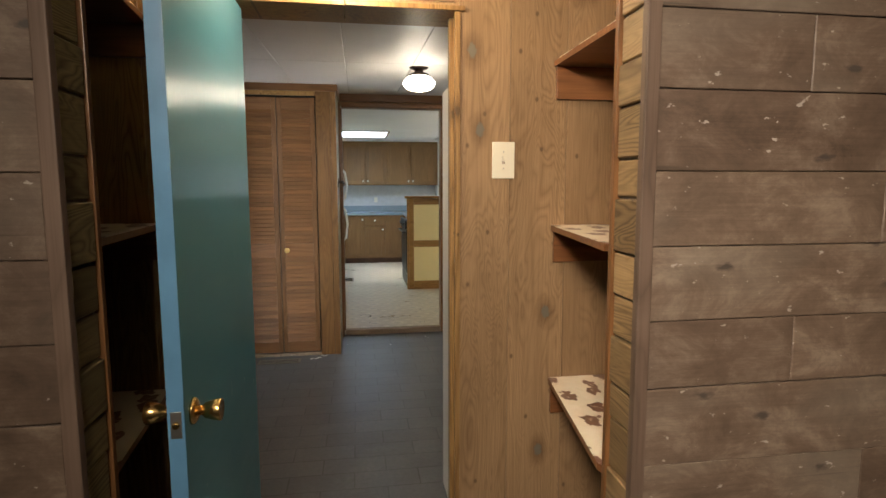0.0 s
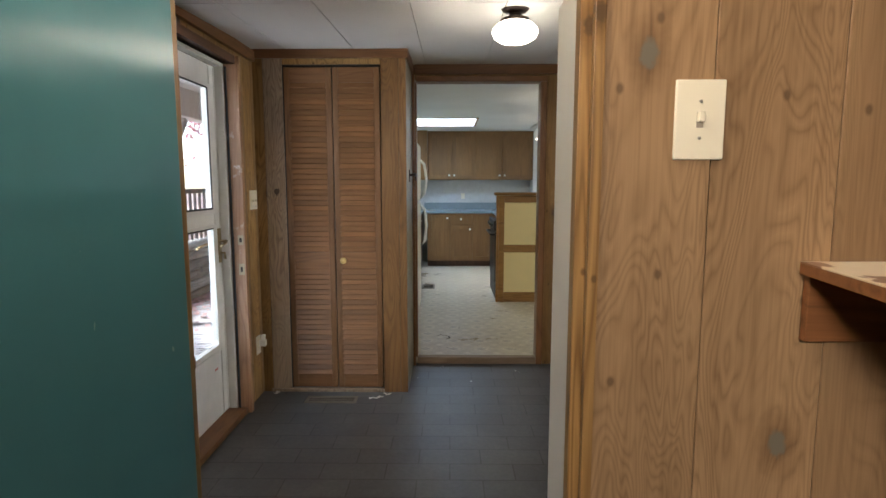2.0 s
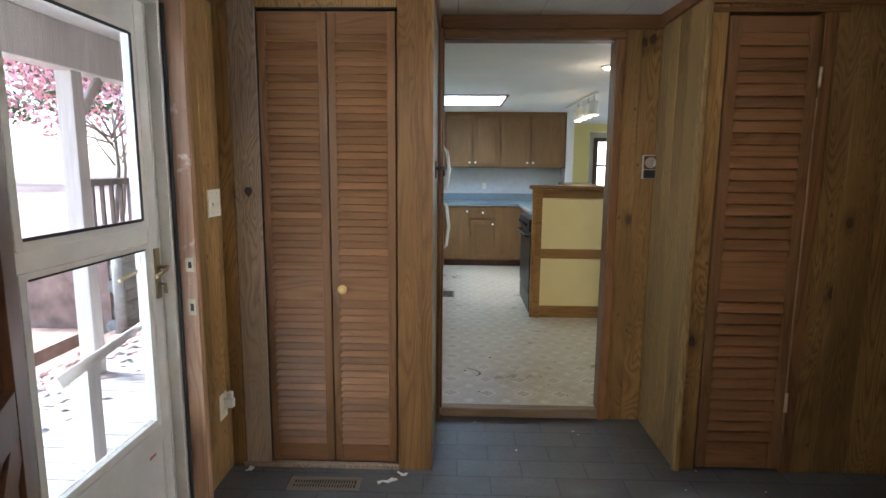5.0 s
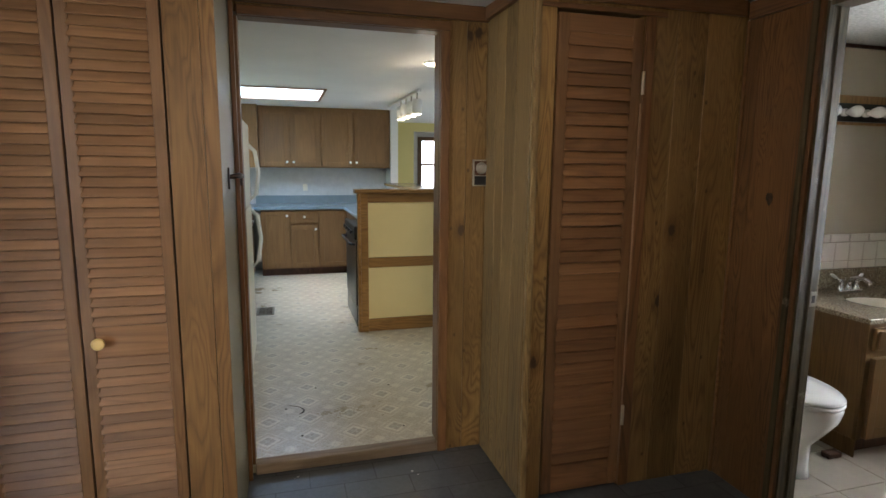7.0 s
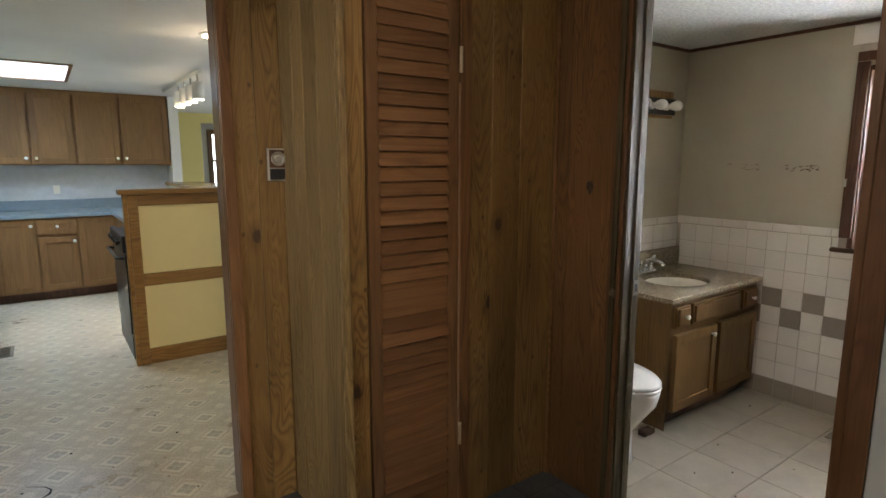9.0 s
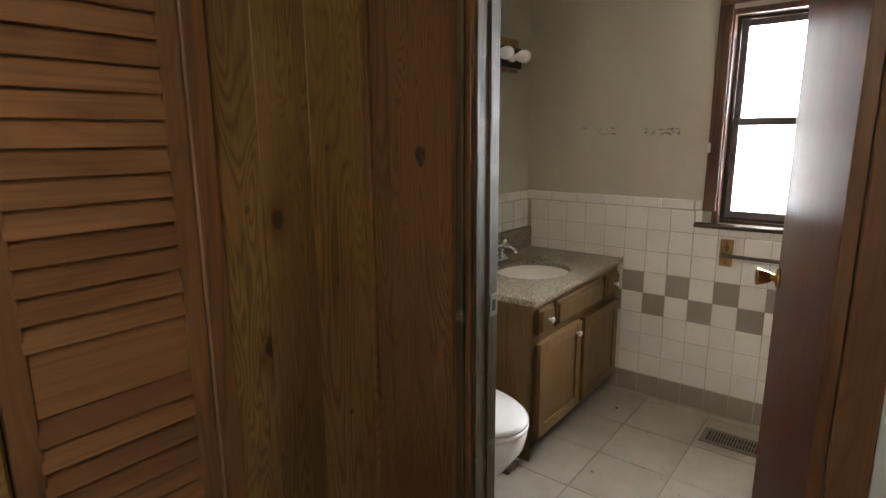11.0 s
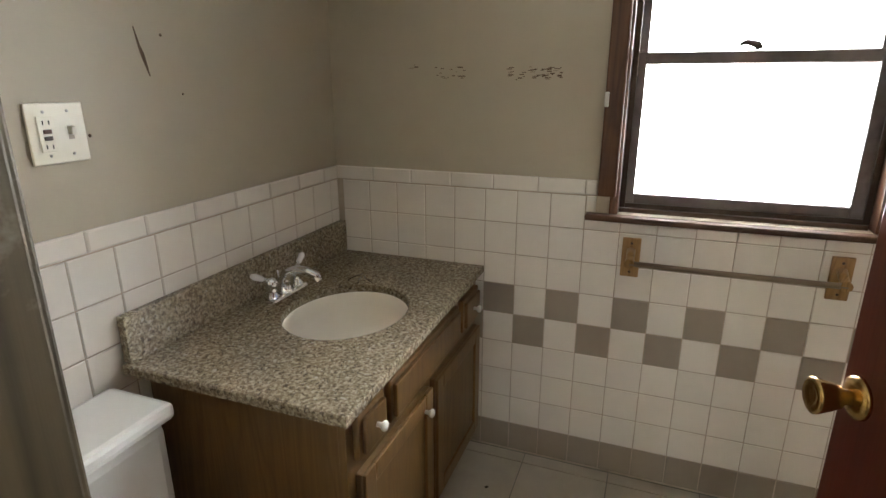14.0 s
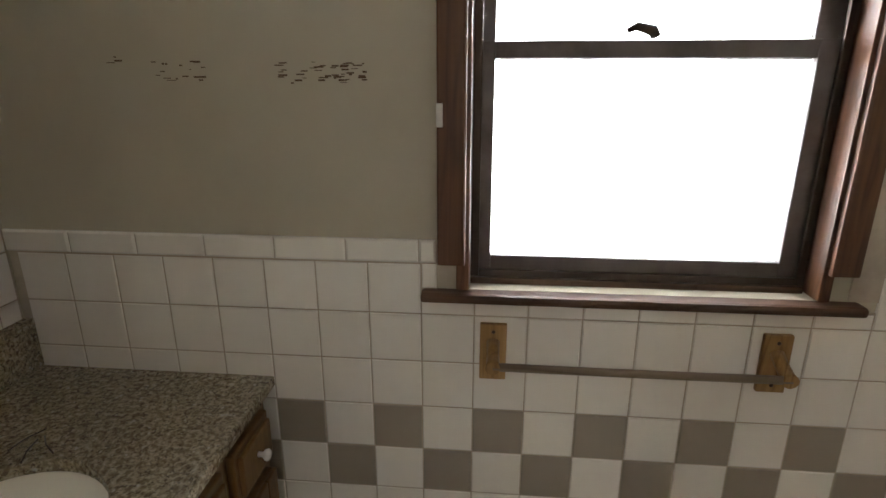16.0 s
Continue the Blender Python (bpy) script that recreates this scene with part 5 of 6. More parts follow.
st = thing("range", (0.98, 7.5, 0.045), "black electric range behind the half wall", "stove")
part("body", boxes((0.672, 1.32, 7.125, 7.885, 0.05, 0.915), bevel=0.006), BLACK, st)
part("oven_door", boxes((0.642, 0.671, 7.14, 7.87, 0.25, 0.80), bevel=0.006), BLACK, st)
part("drawer", boxes((0.646, 0.671, 7.14, 7.87, 0.07, 0.235), bevel=0.006), BLACK, st)
part("control_panel", boxes((0.630, 0.671, 7.13, 7.88, 0.815, 0.930), bevel=0.012), BLACK, st)
part("handle", tube(bmesh.new(), [(0.645, 7.20, 0.77), (0.605, 7.20, 0.775), (0.60, 7.23, 0.775), (0.60, 7.78, 0.775), (0.605, 7.81, 0.775), (0.645, 7.81, 0.77)], 0.011, 10), BLACK, st)
for i in range(4):
    small_knob(st, (0.632, 7.25 + i * 0.16, 0.875), (-1, 0, 0), BLACK, 0.02, 0.028)

hw = thing("half_wall", (1.2, 7.07, 0.045), "half-height partition with yellow panels framed in stained wood", "partition")
part("core", boxes((0.675, 1.9, 7.082, 7.115, 0.046, 1.205)), YELLOW, hw)
for z0, z1 in ((0.155, 0.590), (0.675, 1.13)):
    part("panel", boxes((0.735, 1.88, 7.070, 7.0815, z0, z1), bevel=0.001), YELLOW, hw, "yellow painted panel")
part("end_post", boxes((0.650, 0.674, 7.056, 7.122, 0.046, 1.205), bevel=0.003), ISLAND, hw)
part("stile", boxes((0.675, 0.734, 7.056, 7.081, 0.046, 1.205), bevel=0.003), ISLAND, hw)
for z0, z1 in ((0.046, 0.154), (0.591, 0.674), (1.131, 1.205)):
    part("rail", boxes((0.735, 1.9, 7.060, 7.081, z0, z1), bevel=0.003), ISLAND, hw)
part("cap", boxes((0.625, 1.93, 7.035, 7.16, 1.207, 1.238), bevel=0.006), ISLAND, hw)
lg = thing("bar_ledge", (1.55, 8.4, 0.045), "raised wooden bar ledge on a low kitchen wall", "counter")
part("wall", boxes((1.41, 1.52, 7.165, 9.84, 0.046, 1.16)), WHITE, lg)
part("top", boxes((1.36, 1.72, 7.165, 9.84, 1.161, 1.195), bevel=0.005), wood("ledge_top", (0.28, 0.16, 0.06), (0.48, 0.32, 0.15), "Y", 0.2, 0.05, 0.6), lg)

tk = thing("track_light", (1.33, 8.5, 2.14), "white track light with four cylinder heads", "lamp")
part("rail", boxes((1.315, 1.345, 7.75, 9.30, 2.115, 2.139), bevel=0.002), WHITE, tk)
for i in range(4):
    y = 7.85 + i * 0.25
    hd = part("head", lathe(bmesh.new(), [(0.03, 0.0), (0.048, 0.005), (0.048, 0.13), (0.03, 0.14)], pose(1.33, y, 1.918, 0, 0, 0), 18), WHITE, tk)
    part("lens", lathe(bmesh.new(), [(0.042, -0.004), (0.042, -0.001)], pose(1.33, y, 1.918), 18), LITBULB, hd, "lit lamp face")
    part("stem", tube(bmesh.new(), [(1.33, y, 2.056), (1.33, y, 2.116)], 0.008, 8), STEEL, hd)
cn = thing("downlight", (1.12, 6.42, 2.14), "round recessed ceiling downlight, lit", "lamp")
part("ring", lathe(bmesh.new(), [(0.085, 2.1395), (0.085, 2.133), (0.07, 2.131)], pose(1.12, 6.42, 0), 24), WHITE, cn)
part("lens", lathe(bmesh.new(), [(0.066, 2.1305), (0.064, 2.126), (0.03, 2.12)], pose(1.12, 6.42, 0), 24), LITBULB, cn)
trim("trim_skylight", [(-0.95, 0.505, 8.075, 8.10, 2.128, 2.1395), (-0.95, 0.505, 9.10, 9.125, 2.128, 2.1395), (0.48, 0.505, 8.10, 9.10, 2.128, 2.1395)], CABINET, "wood trim of the skylight", 0.002)
# rough glass added to block the sun; the skylight lamp below gives the light
w2 = structure("window_2", boxes((-0.95, 0.48, 8.1, 9.1, 2.58, 2.585)), SUNSTOP, "skylight glass, roughened to keep the sun out", "window")
register("floor_register", -0.20, -0.04, 7.80, 8.08, 0.046, "y", "brown steel floor register on cream vinyl")
wf = structure("window_3", boxes((2.66, 2.74, 13.36, 13.40, 0.90, 1.98), (3.53, 3.61, 13.36, 13.40, 0.90, 1.98), (2.74, 3.53, 13.36, 13.40, 1.90, 1.98), (2.74, 3.53, 13.36, 13.40, 0.90, 0.97), (2.74, 3.53, 13.42, 13.45, 1.42, 1.46), bevel=0.004), CABINET, "brown wood framed far window", "window")
p = part("pane", boxes((2.74, 3.53, 13.46, 13.464, 0.97, 1.90)), GLASS, wf)
p.visible_shadow = False

# ---- bathroom ----
vb = thing("vanity_cabinet", (3.24, 4.77, 0), "oak bathroom vanity cabinet with white knobs", "cabinet")
for xa in (2.795, 3.683):
    part("side_panel", boxes((xa, xa + 0.017, 4.510, 5.035, 0.095, 0.709)), VANITY, vb)
part("face_frame", boxes((2.795, 3.700, 4.492, 4.5095, 0.095, 0.709)), VANITY, vb)
part("bottom_panel", boxes((2.8125, 3.6825, 4.510, 5.035, 0.095, 0.110)), VANITY, vb)
part("toe_kick", boxes((2.80, 3.700, 4.545, 5.035, 0.0015, 0.094)), OLDDOOR, vb)
part("side_foot", boxes((2.795, 2.80, 4.492, 5.035, 0.0015, 0.094)), VANITY, vb)


def vanity_front(x0, x1, z0, z1, name):
    d = part(name, boxes((x0, x1, 4.474, 4.4915, z0, z1), bevel=0.004), VANITY, vb)
    if name == "door":
        f = 0.05
        part("frame", boxes((x0, x0 + f, 4.464, 4.4738, z0, z1), (x1 - f, x1, 4.464, 4.4738, z0, z1), (x0 + f, x1 - f, 4.464, 4.4738, z0, z0 + f), (x0 + f, x1 - f, 4.464, 4.4738, z1 - f, z1), bevel=0.004), VANITY, d)
    else:
        part("front", boxes((x0 + 0.012, x1 - 0.012, 4.462, 4.4738, z0 + 0.012, z1 - 0.012), bevel=0.005), VANITY, d)
    return d


d = vanity_front(2.822, 2.945, 0.562, 0.676, "drawer")
small_knob(d, (2.884, 4.463, 0.622), KW, PORCELAIN, 0.013)
d = vanity_front(2.975, 3.47, 0.562, 0.676, "drawer")
d = vanity_front(3.51, 3.675, 0.562, 0.676, "drawer")
small_knob(d, (3.592, 4.463, 0.622), KW, PORCELAIN, 0.013)
d = vanity_front(2.825, 3.225, 0.105, 0.525, "door")
small_knob(d, (3.165, 4.464, 0.480), KW, PORCELAIN, 0.013)
d = vanity_front(3.26, 3.675, 0.105, 0.525, "door")

# granite top with an oval cut-out
SX, SY, RX, RY = 3.205, 4.722, 0.200, 0.172
tp = thing("granite_countertop", (3.23, 4.75, 0.71), "speckled tan granite vanity top with backsplash", "countertop")
bm = bmesh.new()
N = 48
outer, inner = [], []
x0, x1, y0, y1 = 2.734, 3.717, 4.448, 5.040
for i in range(N):
    a = 2 * math.pi * i / N
    c, s = math.cos(a), math.sin(a)
    inner.append((SX + RX * c, SY + RY * s))
    t = min(((x1 - SX) / c if c > 1e-6 else (x0 - SX) / c if c < -1e-6 else 9), ((y1 - SY) / s if s > 1e-6 else (y0 - SY) / s if s < -1e-6 else 9))
    outer.append((SX + t * c, SY + t * s))
for cx, cy in ((x0, y0), (x1, y0), (x0, y1), (x1, y1)):
    k = min(range(N), key=lambda i: (outer[i][0] - cx) ** 2 + (outer[i][1] - cy) ** 2)
    outer[k] = (cx, cy)
outer = [(x, y + (0.020 * (x - x0) / (x1 - x0) if y < y0 + 0.001 else 0)) for x, y in outer]  # front edge not quite square
rings = [[bm.verts.new((x, y, z)) for x, y in ps] for ps, z in ((inner, 0.711), (outer, 0.711), (outer, 0.731), ([(SX + (x - SX) * 0.994, SY + (y - SY) * 0.994) for x, y in outer], 0.735), ([(SX + (x - SX) * 1.015, SY + (y - SY) * 1.015) for x, y in inner], 0.735), (inner, 0.733))]
for a, b in zip(rings, rings[1:] + rings[:1]):
    for i in range(N):
        bm.faces.new((a[i], a[(i + 1) % N], b[(i + 1) % N], b[i]))
part("slab", bm, GRANITE, tp)
part("backsplash", boxes((2.742, 3.717, 5.018, 5.0415, 0.736, 0.853), bevel=0.003), GRANITE, tp)
bs = thing("sink_basin", (SX, SY, 0.6), "white oval undermount ceramic sink basin", "sink")
bm = bmesh.new()
prof = [(1.03, 0.7105), (0.985, 0.706), (0.95, 0.675), (0.87, 0.625), (0.70, 0.585), (0.42, 0.568), (0.12, 0.563), (0.10, 0.555), (0.44, 0.558), (0.74, 0.574), (0.92, 0.618), (1.0, 0.680), (1.06, 0.7105)]
rr = [[bm.verts.new((SX + RX * f * math.cos(2 * math.pi * i / 40), SY + RY * f * math.sin(2 * math.pi * i / 40), z)) for i in range(40)] for f, z in prof]
for a, b in zip(rr, rr[1:] + rr[:1]):
    for i in range(40):
        f = bm.faces.new((a[i], a[(i + 1) % 40], b[(i + 1) % 40], b[i]))
        f.smooth = True
part("bowl", bm, IVORYWARE, bs)
part("drain", lathe(bmesh.new(), [(0.024, 0.560), (0.024, 0.5665), (0.018, 0.568), (0.006, 0.566)], pose(SX, SY, 0), 20), CHROME, bs)

FX, FY = 3.230, 4.952
fc = thing("faucet", (FX, FY, 0.735), "chrome two-handle faucet with white porcelain levers", "faucet")
base = bmesh.new()
box(base, FX - 0.088, FX + 0.088, FY - 0.027, FY + 0.025, 0.7355, 0.751, bevel=0.007)
lathe(base, [(0.024, 0.750), (0.021, 0.760), (0.017, 0.772)], pose(FX, FY, 0), 20)
part("base", base, CHROME, fc)
part("spout", tube(bmesh.new(), [(FX, FY, 0.762), (FX, FY - 0.003, 0.790), (FX + 0.002, FY - 0.018, 0.812), (FX + 0.005, FY - 0.048, 0.823), (FX + 0.008, FY - 0.082, 0.821), (FX + 0.011, FY - 0.108, 0.811), (FX + 0.012, FY - 0.120, 0.795)], [0.019, 0.017, 0.015, 0.013, 0.012, 0.0115, 0.011], 14), CHROME, fc)
part("lift_rod", tube(bmesh.new(), [(FX, FY + 0.018, 0.752), (FX, FY + 0.020, 0.815)], 0.003, 6), CHROME, fc)
for x, tip in ((FX - 0.060, (3.094, FY + 0.001, 0.842)), (FX + 0.060, (3.358, FY + 0.017, 0.829))):
    hd = part("handle", lathe(bmesh.new(), [(0.023, 0.751), (0.021, 0.757), (0.016, 0.764), (0.0145, 0.782), (0.019, 0.788), (0.0195, 0.798), (0.014, 0.808), (0.006, 0.812)], pose(x, FY, 0), 18), CHROME, fc)
    a, b = Vector((x, FY, 0.800)), Vector(tip)
    part("lever_stem", tube(bmesh.new(), [a, a.lerp(b, 0.42)], [0.007, 0.006], 10), CHROME, hd)
    part("lever", tube(bmesh.new(), [a.lerp(b, 0.40), a.lerp(b, 0.5), a.lerp(b, 0.85), b], [0.006, 0.0085, 0.010, 0.006], 12), PORCELAIN, hd, "white porcelain lever")
for i, (x, y, a) in enumerate(((3.42, 4.80, 20), (3.45, 4.83, -15), (3.44, 4.78, 50))):
    dbr = thing("wire_scrap", (x, y, 0.7352), "thin dark scrap of wire lying on granite", "debris", "countertop debris", a)
    local(dbr, part("wire", tube(bmesh.new(), [(-0.035, 0, 0.002), (0, 0.004, 0.003), (0.035, 0, 0.002)], 0.0014, 6), BRONZE, dbr))

tl = thing("toilet", (2.42, 4.65, 0), "white ceramic toilet with closed lid", "toilet")


def oval(cx, cy, rx, ry, z, n=32, back=None):
    return [(cx + rx * math.cos(2 * math.pi * i / n), (min(cy + ry * math.sin(2 * math.pi * i / n), back) if back else cy + ry * math.sin(2 * math.pi * i / n)), z) for i in range(n)]


def loft(rings):
    bm = bmesh.new()
    vs = [[bm.verts.new(p) for p in r] for r in rings]
    n = len(vs[0])
    for a, b in zip(vs, vs[1:]):
        for i in range(n):
            f = bm.faces.new((a[i], a[(i + 1) % n], b[(i + 1) % n], b[i]))
            f.smooth = True
    bm.faces.new(vs[0][::-1])
    bm.faces.new(vs[-1])
    return bm


part("bowl", loft([oval(2.385, 4.60, 0.105, 0.20, 0.002), oval(2.385, 4.60, 0.098, 0.19, 0.05), oval(2.385, 4.60, 0.10, 0.19, 0.16), oval(2.385, 4.58, 0.13, 0.23, 0.24), oval(2.385, 4.565, 0.172, 0.262, 0.31), oval(2.385, 4.56, 0.182, 0.270, 0.365), oval(2.385, 4.56, 0.178, 0.265, 0.382)]), PORCELAIN, tl)
part("seat", loft([oval(2.385, 4.56, 0.185, 0.272, 0.384), oval(2.385, 4.56, 0.188, 0.275, 0.392), oval(2.385, 4.56, 0.183, 0.270, 0.400)]), PORCELAIN, tl)
part("lid", loft([oval(2.385, 4.56, 0.184, 0.271, 0.402), oval(2.385, 4.56, 0.186, 0.273, 0.412), oval(2.385, 4.56, 0.175, 0.262, 0.422), oval(2.385, 4.56, 0.10, 0.16, 0.426)]), PORCELAIN, tl)
part("tank", boxes((2.15, 2.682, 4.865, 5.030, 0.36, 0.665), bevel=0.025), PORCELAIN, tl)
part("tank_lid", boxes((2.135, 2.696, 4.848, 5.034, 0.667, 0.705), bevel=0.013), PORCELAIN, tl)
part("flush_lever", tube(bmesh.new(), [(2.25, 4.866, 0.61), (2.25, 4.845, 0.61), (2.31, 4.84, 0.60)], 0.006, 8), CHROME, tl)
part("neck", boxes((2.31, 2.52, 4.76, 5.0, 0.25, 0.375), bevel=0.03), PORCELAIN, tl)
rag = thing("crumpled_rag", (2.70, 4.53, 0), "small crumpled brown scrap on tile floor", "debris")
bm = boxes((2.655, 2.745, 4.505, 4.555, 0.001, 0.028), bevel=0.01)
bmesh.ops.subdivide_edges(bm, edges=bm.edges[:], cuts=2, use_grid_fill=True)
for v in bm.verts:
    v.co += noise.noise_vector(v.co * 60) * 0.006
    v.co.z = max(v.co.z, 0.001)
part("cloth", bm, SILL, rag)

wall_plate("switch_plate", (2.699, 5.0495, 1.263), 0, 0.116, 0.117, "ivory combination outlet and switch plate", "outlet", "gfci")
lb = thing("vanity_light", (3.25, 5.05, 1.785), "black light bar on wood board with unlit globe bulbs", "lamp")
part("board", boxes((2.89, 3.550, 5.028, 5.0495, 1.690, 1.855), bevel=0.003), PLATEWOOD, lb)
part("bar", boxes((2.915, 3.525, 4.995, 5.0275, 1.706, 1.806), bevel=0.003), BLACK, lb)
for i in range(4):
    x = 3.412 - 0.16 * i
    sk = part("socket", lathe(bmesh.new(), [(0.022, 0), (0.022, 0.02), (0.015, 0.022)], pose(x, 4.9945, 1.753, 90), 16), PORCELAIN, lb)
    part("bulb", lathe(bmesh.new(), [(0.013, 0.02), (0.016, 0.035), (0.026, 0.055), (0.032, 0.075), (0.030, 0.095), (0.018, 0.110), (0.004, 0.114)], pose(x, 4.9945, 1.753, 90), 20), BULB, sk, "unlit white bulb")

# window
win = tagged(new("window_1"), "brown wood double-hung window with dark screen frame", "window", "", "structure")
win.matrix_basis = pose(3.72, 3.7, 0.95)
for y0, y1 in ((4.042, 4.098), (3.297, 3.350)):
    part("casing", boxes((3.700, 3.7255, y0, y1, 1.012, 1.925), bevel=0.005), SASH, win)
part("casing", boxes((3.700, 3.7255, 3.297, 4.098, 1.926, 1.975), bevel=0.005), SASH, win)
for y0, y1 in ((4.034, 4.060), (3.336, 3.358)):
    part("jamb", boxes((3.712, 3.858, y0, y1, 0.957, 1.904), bevel=0.002), SASH, win)
part("jamb", boxes((3.712, 3.858, 3.358, 4.034, 1.878, 1.904), bevel=0.002), SASH, win)
part("window_sill", boxes((3.690, 3.76, 3.272, 4.132, 0.934, 0.9545), bevel=0.008), SILL, win)
part("stool", boxes((3.761, 3.858, 3.36, 4.033, 0.945, 0.968), bevel=0.003), SILL, win)
part("screen_frame", boxes((3.765, 3.775, 4.016, 4.033, 0.97, 1.877), (3.765, 3.775, 3.359, 3.376, 0.97, 1.877), (3.765, 3.775, 3.376, 4.016, 0.97, 0.985), (3.765, 3.775, 3.376, 4.016, 1.862, 1.877), bevel=0.002), BRONZE, win, "dark bronze metal frame")
for z0, z1, xo in ((0.969, 1.440, 0.0), (1.405, 1.878, 0.024)):
    s = part("sash", boxes((3.777 + xo, 3.799 + xo, 3.992, 4.0335, z0, z1), (3.777 + xo, 3.799 + xo, 3.3585, 3.408, z0, z1), (3.777 + xo, 3.799 + xo, 3.408, 3.992, z0, z0 + (0.045 if xo == 0 else 0.03)), (3.777 + xo, 3.799 + xo, 3.408, 3.992, z1 - (0.033 if xo == 0 else 0.04), z1), bevel=0.003), SASHFRAME, win)
    p = part("pane", boxes((3.786 + xo, 3.790 + xo, 3.408, 3.992, z0 + 0.028, z1 - 0.033)), GLASS, s)
    p.visible_shadow = False
part("sash_lock", tube(bmesh.new(), [(3.775, 3.700, 1.444), (3.773, 3.705, 1.455), (3.772, 3.735, 1.463), (3.774, 3.752, 1.455)], [0.011, 0.011, 0.008, 0.005], 8), BRONZE, win, "small dark sash lock")
part("bracket", boxes((3.694, 3.6998, 4.086, 4.098, 1.285, 1.328), bevel=0.001), STEEL, win, "small metal blind bracket")
part("bracket", boxes((3.694, 3.6998, 3.297, 3.309, 1.285, 1.328), bevel=0.001), STEEL, win)
structure("backdrop_bath_window", boxes((7.5, 7.52, -2.0, 10.0, -3.0, 7.0)), plain("bright_overcast", (0.92, 0.97, 1.0), 1.0, emit=1.0), "bright overcast daylight outside the bathroom window", "backdrop")

tb = thing("towel_bar", (3.72, 3.70, 0.82), "oak towel bar with two square mounting plates", "towel bar")
for y in (3.981, 3.416):
    pt = part("mounting_plate", boxes((3.706, 3.718, y - 0.028, y + 0.028, 0.758, 0.886), bevel=0.003), PLATEWOOD, tb)
    part("arm", tube(bmesh.new(), [(3.706, y, 0.845), (3.68, y, 0.832), (3.655, y, 0.822), (3.640, y, 0.820)], [0.014, 0.013, 0.014, 0.015], 12), PLATEWOOD, pt)
    for z in (0.775, 0.869):
        screw(pt, (3.7055, y, z), (-1, 0, 0), 0.004, BRONZE)
part("rod", tube(bmesh.new(), [(3.648, 3.981, 0.820), (3.648, 3.70, 0.819), (3.648, 3.412, 0.820)], 0.0085, 12), BARWOOD, tb, "greyed round wooden rod")

bd = thing("bathroom_door", (2.085, 3.492, 0), "dark mahogany slab door with brass knob, standing open", "door", "", 13.6)
local(bd, part("leaf", boxes((0.0, 0.715, -0.035, 0.0, 0.012, 2.02), bevel=0.002), BDOOR, bd))
for sy, y in ((1, 0.0), (-1, -0.035)):
    m = pose(0.676, y, 0.952, -90 * sy) @ Matrix.Scale(0.95, 4)
    kn = local(bd, part("knob", lathe(bmesh.new(), [(0.012, 0), (0.011, 0.020), (0.017, 0.027), (0.022, 0.042), (0.0265, 0.058), (0.0265, 0.062), (0.022, 0.0645), (0.010, 0.061)], m, 24), BRASS, bd, "polished brass door knob"))
    rs = part("rosette", lathe(bmesh.new(), [(0.032, 0), (0.031, 0.006), (0.022, 0.010), (0.012, 0.012)], m, 22), BRASS, kn)
    rs.matrix_parent_inverse = Matrix.Identity(4)
local(bd, part("latch_plate", boxes((0.7152, 0.7166, -0.029, -0.006, 0.925, 0.985)), BRASS, bd))
stp = thing("strike_plate", (2.075, 4.2155, 0.93), "steel strike plate on the worn bathroom jamb", "strike plate", "strike plates")
part("plate", boxes((2.064, 2.098, 4.2145, 4.2169, 0.900, 0.960), bevel=0.0008), REGISTER, stp)
part("hole", boxes((2.072, 2.088, 4.2138, 4.2146, 0.915, 0.945)), GAPSHADE_DIRT, stp)
register("floor_register", 3.418, 3.560, 3.688, 3.965, 0.0008, "y", "tan steel floor register on bathroom tile")

# scuffs and a crack on the painted walls
SCUFF = plain("scuff_brown", (0.10, 0.06, 0.035), 0.7)
rs_ = random.Random(5)
for y0, y1, zc, n in ((4.74, 4.70, 1.398, 3), (4.66, 4.55, 1.388, 18), (4.40, 4.235, 1.385, 52)):
    e = tagged(new("wall_scuff"), "brown scraped patch on the greige wall", "stain", "wall scuffs")
    e.matrix_basis = pose(3.7255, (y0 + y1) / 2, zc)
    bm = bmesh.new()
    for i in range(n):
        y = y1 + (y0 - y1) * rs_.random() ** 1.4
        z = zc + rs_.uniform(-0.022, 0.016)
        w, h = rs_.uniform(0.004, 0.018), rs_.uniform(0.0012, 0.0035)
        box(bm, 3.7245, 3.7258, y - w / 2, y + w / 2, z - h / 2, z + h / 2)
    tagged(part("scrape", bm, SCUFF, e), kind="stuff")
e = tagged(new("wall_crack"), "dark gouge in the glossy painted wall", "stain")
e.matrix_basis = pose(2.93, 5.05, 1.42)
part("gouge", tube(bmesh.new(), [(2.916, 5.0505, 1.478), (2.925, 5.0505, 1.435), (2.930, 5.0505, 1.42), (2.943, 5.0505, 1.372)], [0.0012, 0.0034, 0.0050, 0.0016], 6), SCUFF, e)
for x, z, rad in ((2.989, 1.464, 0.004), (3.033, 1.330, 0.003), (2.769, 1.252, 0.004), (2.750, 1.222, 0.003)):
    hole = tagged(new("nail_hole"), "small dark nail hole in the painted bathroom wall", "hole", "nail holes")
    hole.matrix_basis = pose(x, 5.0505, z)
    local(hole, part("pit", lathe(bmesh.new(), [(rad, -0.0004), (rad * 0.8, 0.0008), (rad * 0.3, 0.001)], pose(0, 0, 0, 90), 9), SCUFF, hole))

structure("backdrop_far_window", boxes((0.5, 7.0, 16.0, 16.02, -1.0, 4.0)), MATS["bright_overcast"], "bright daylight outside the far window", "backdrop")

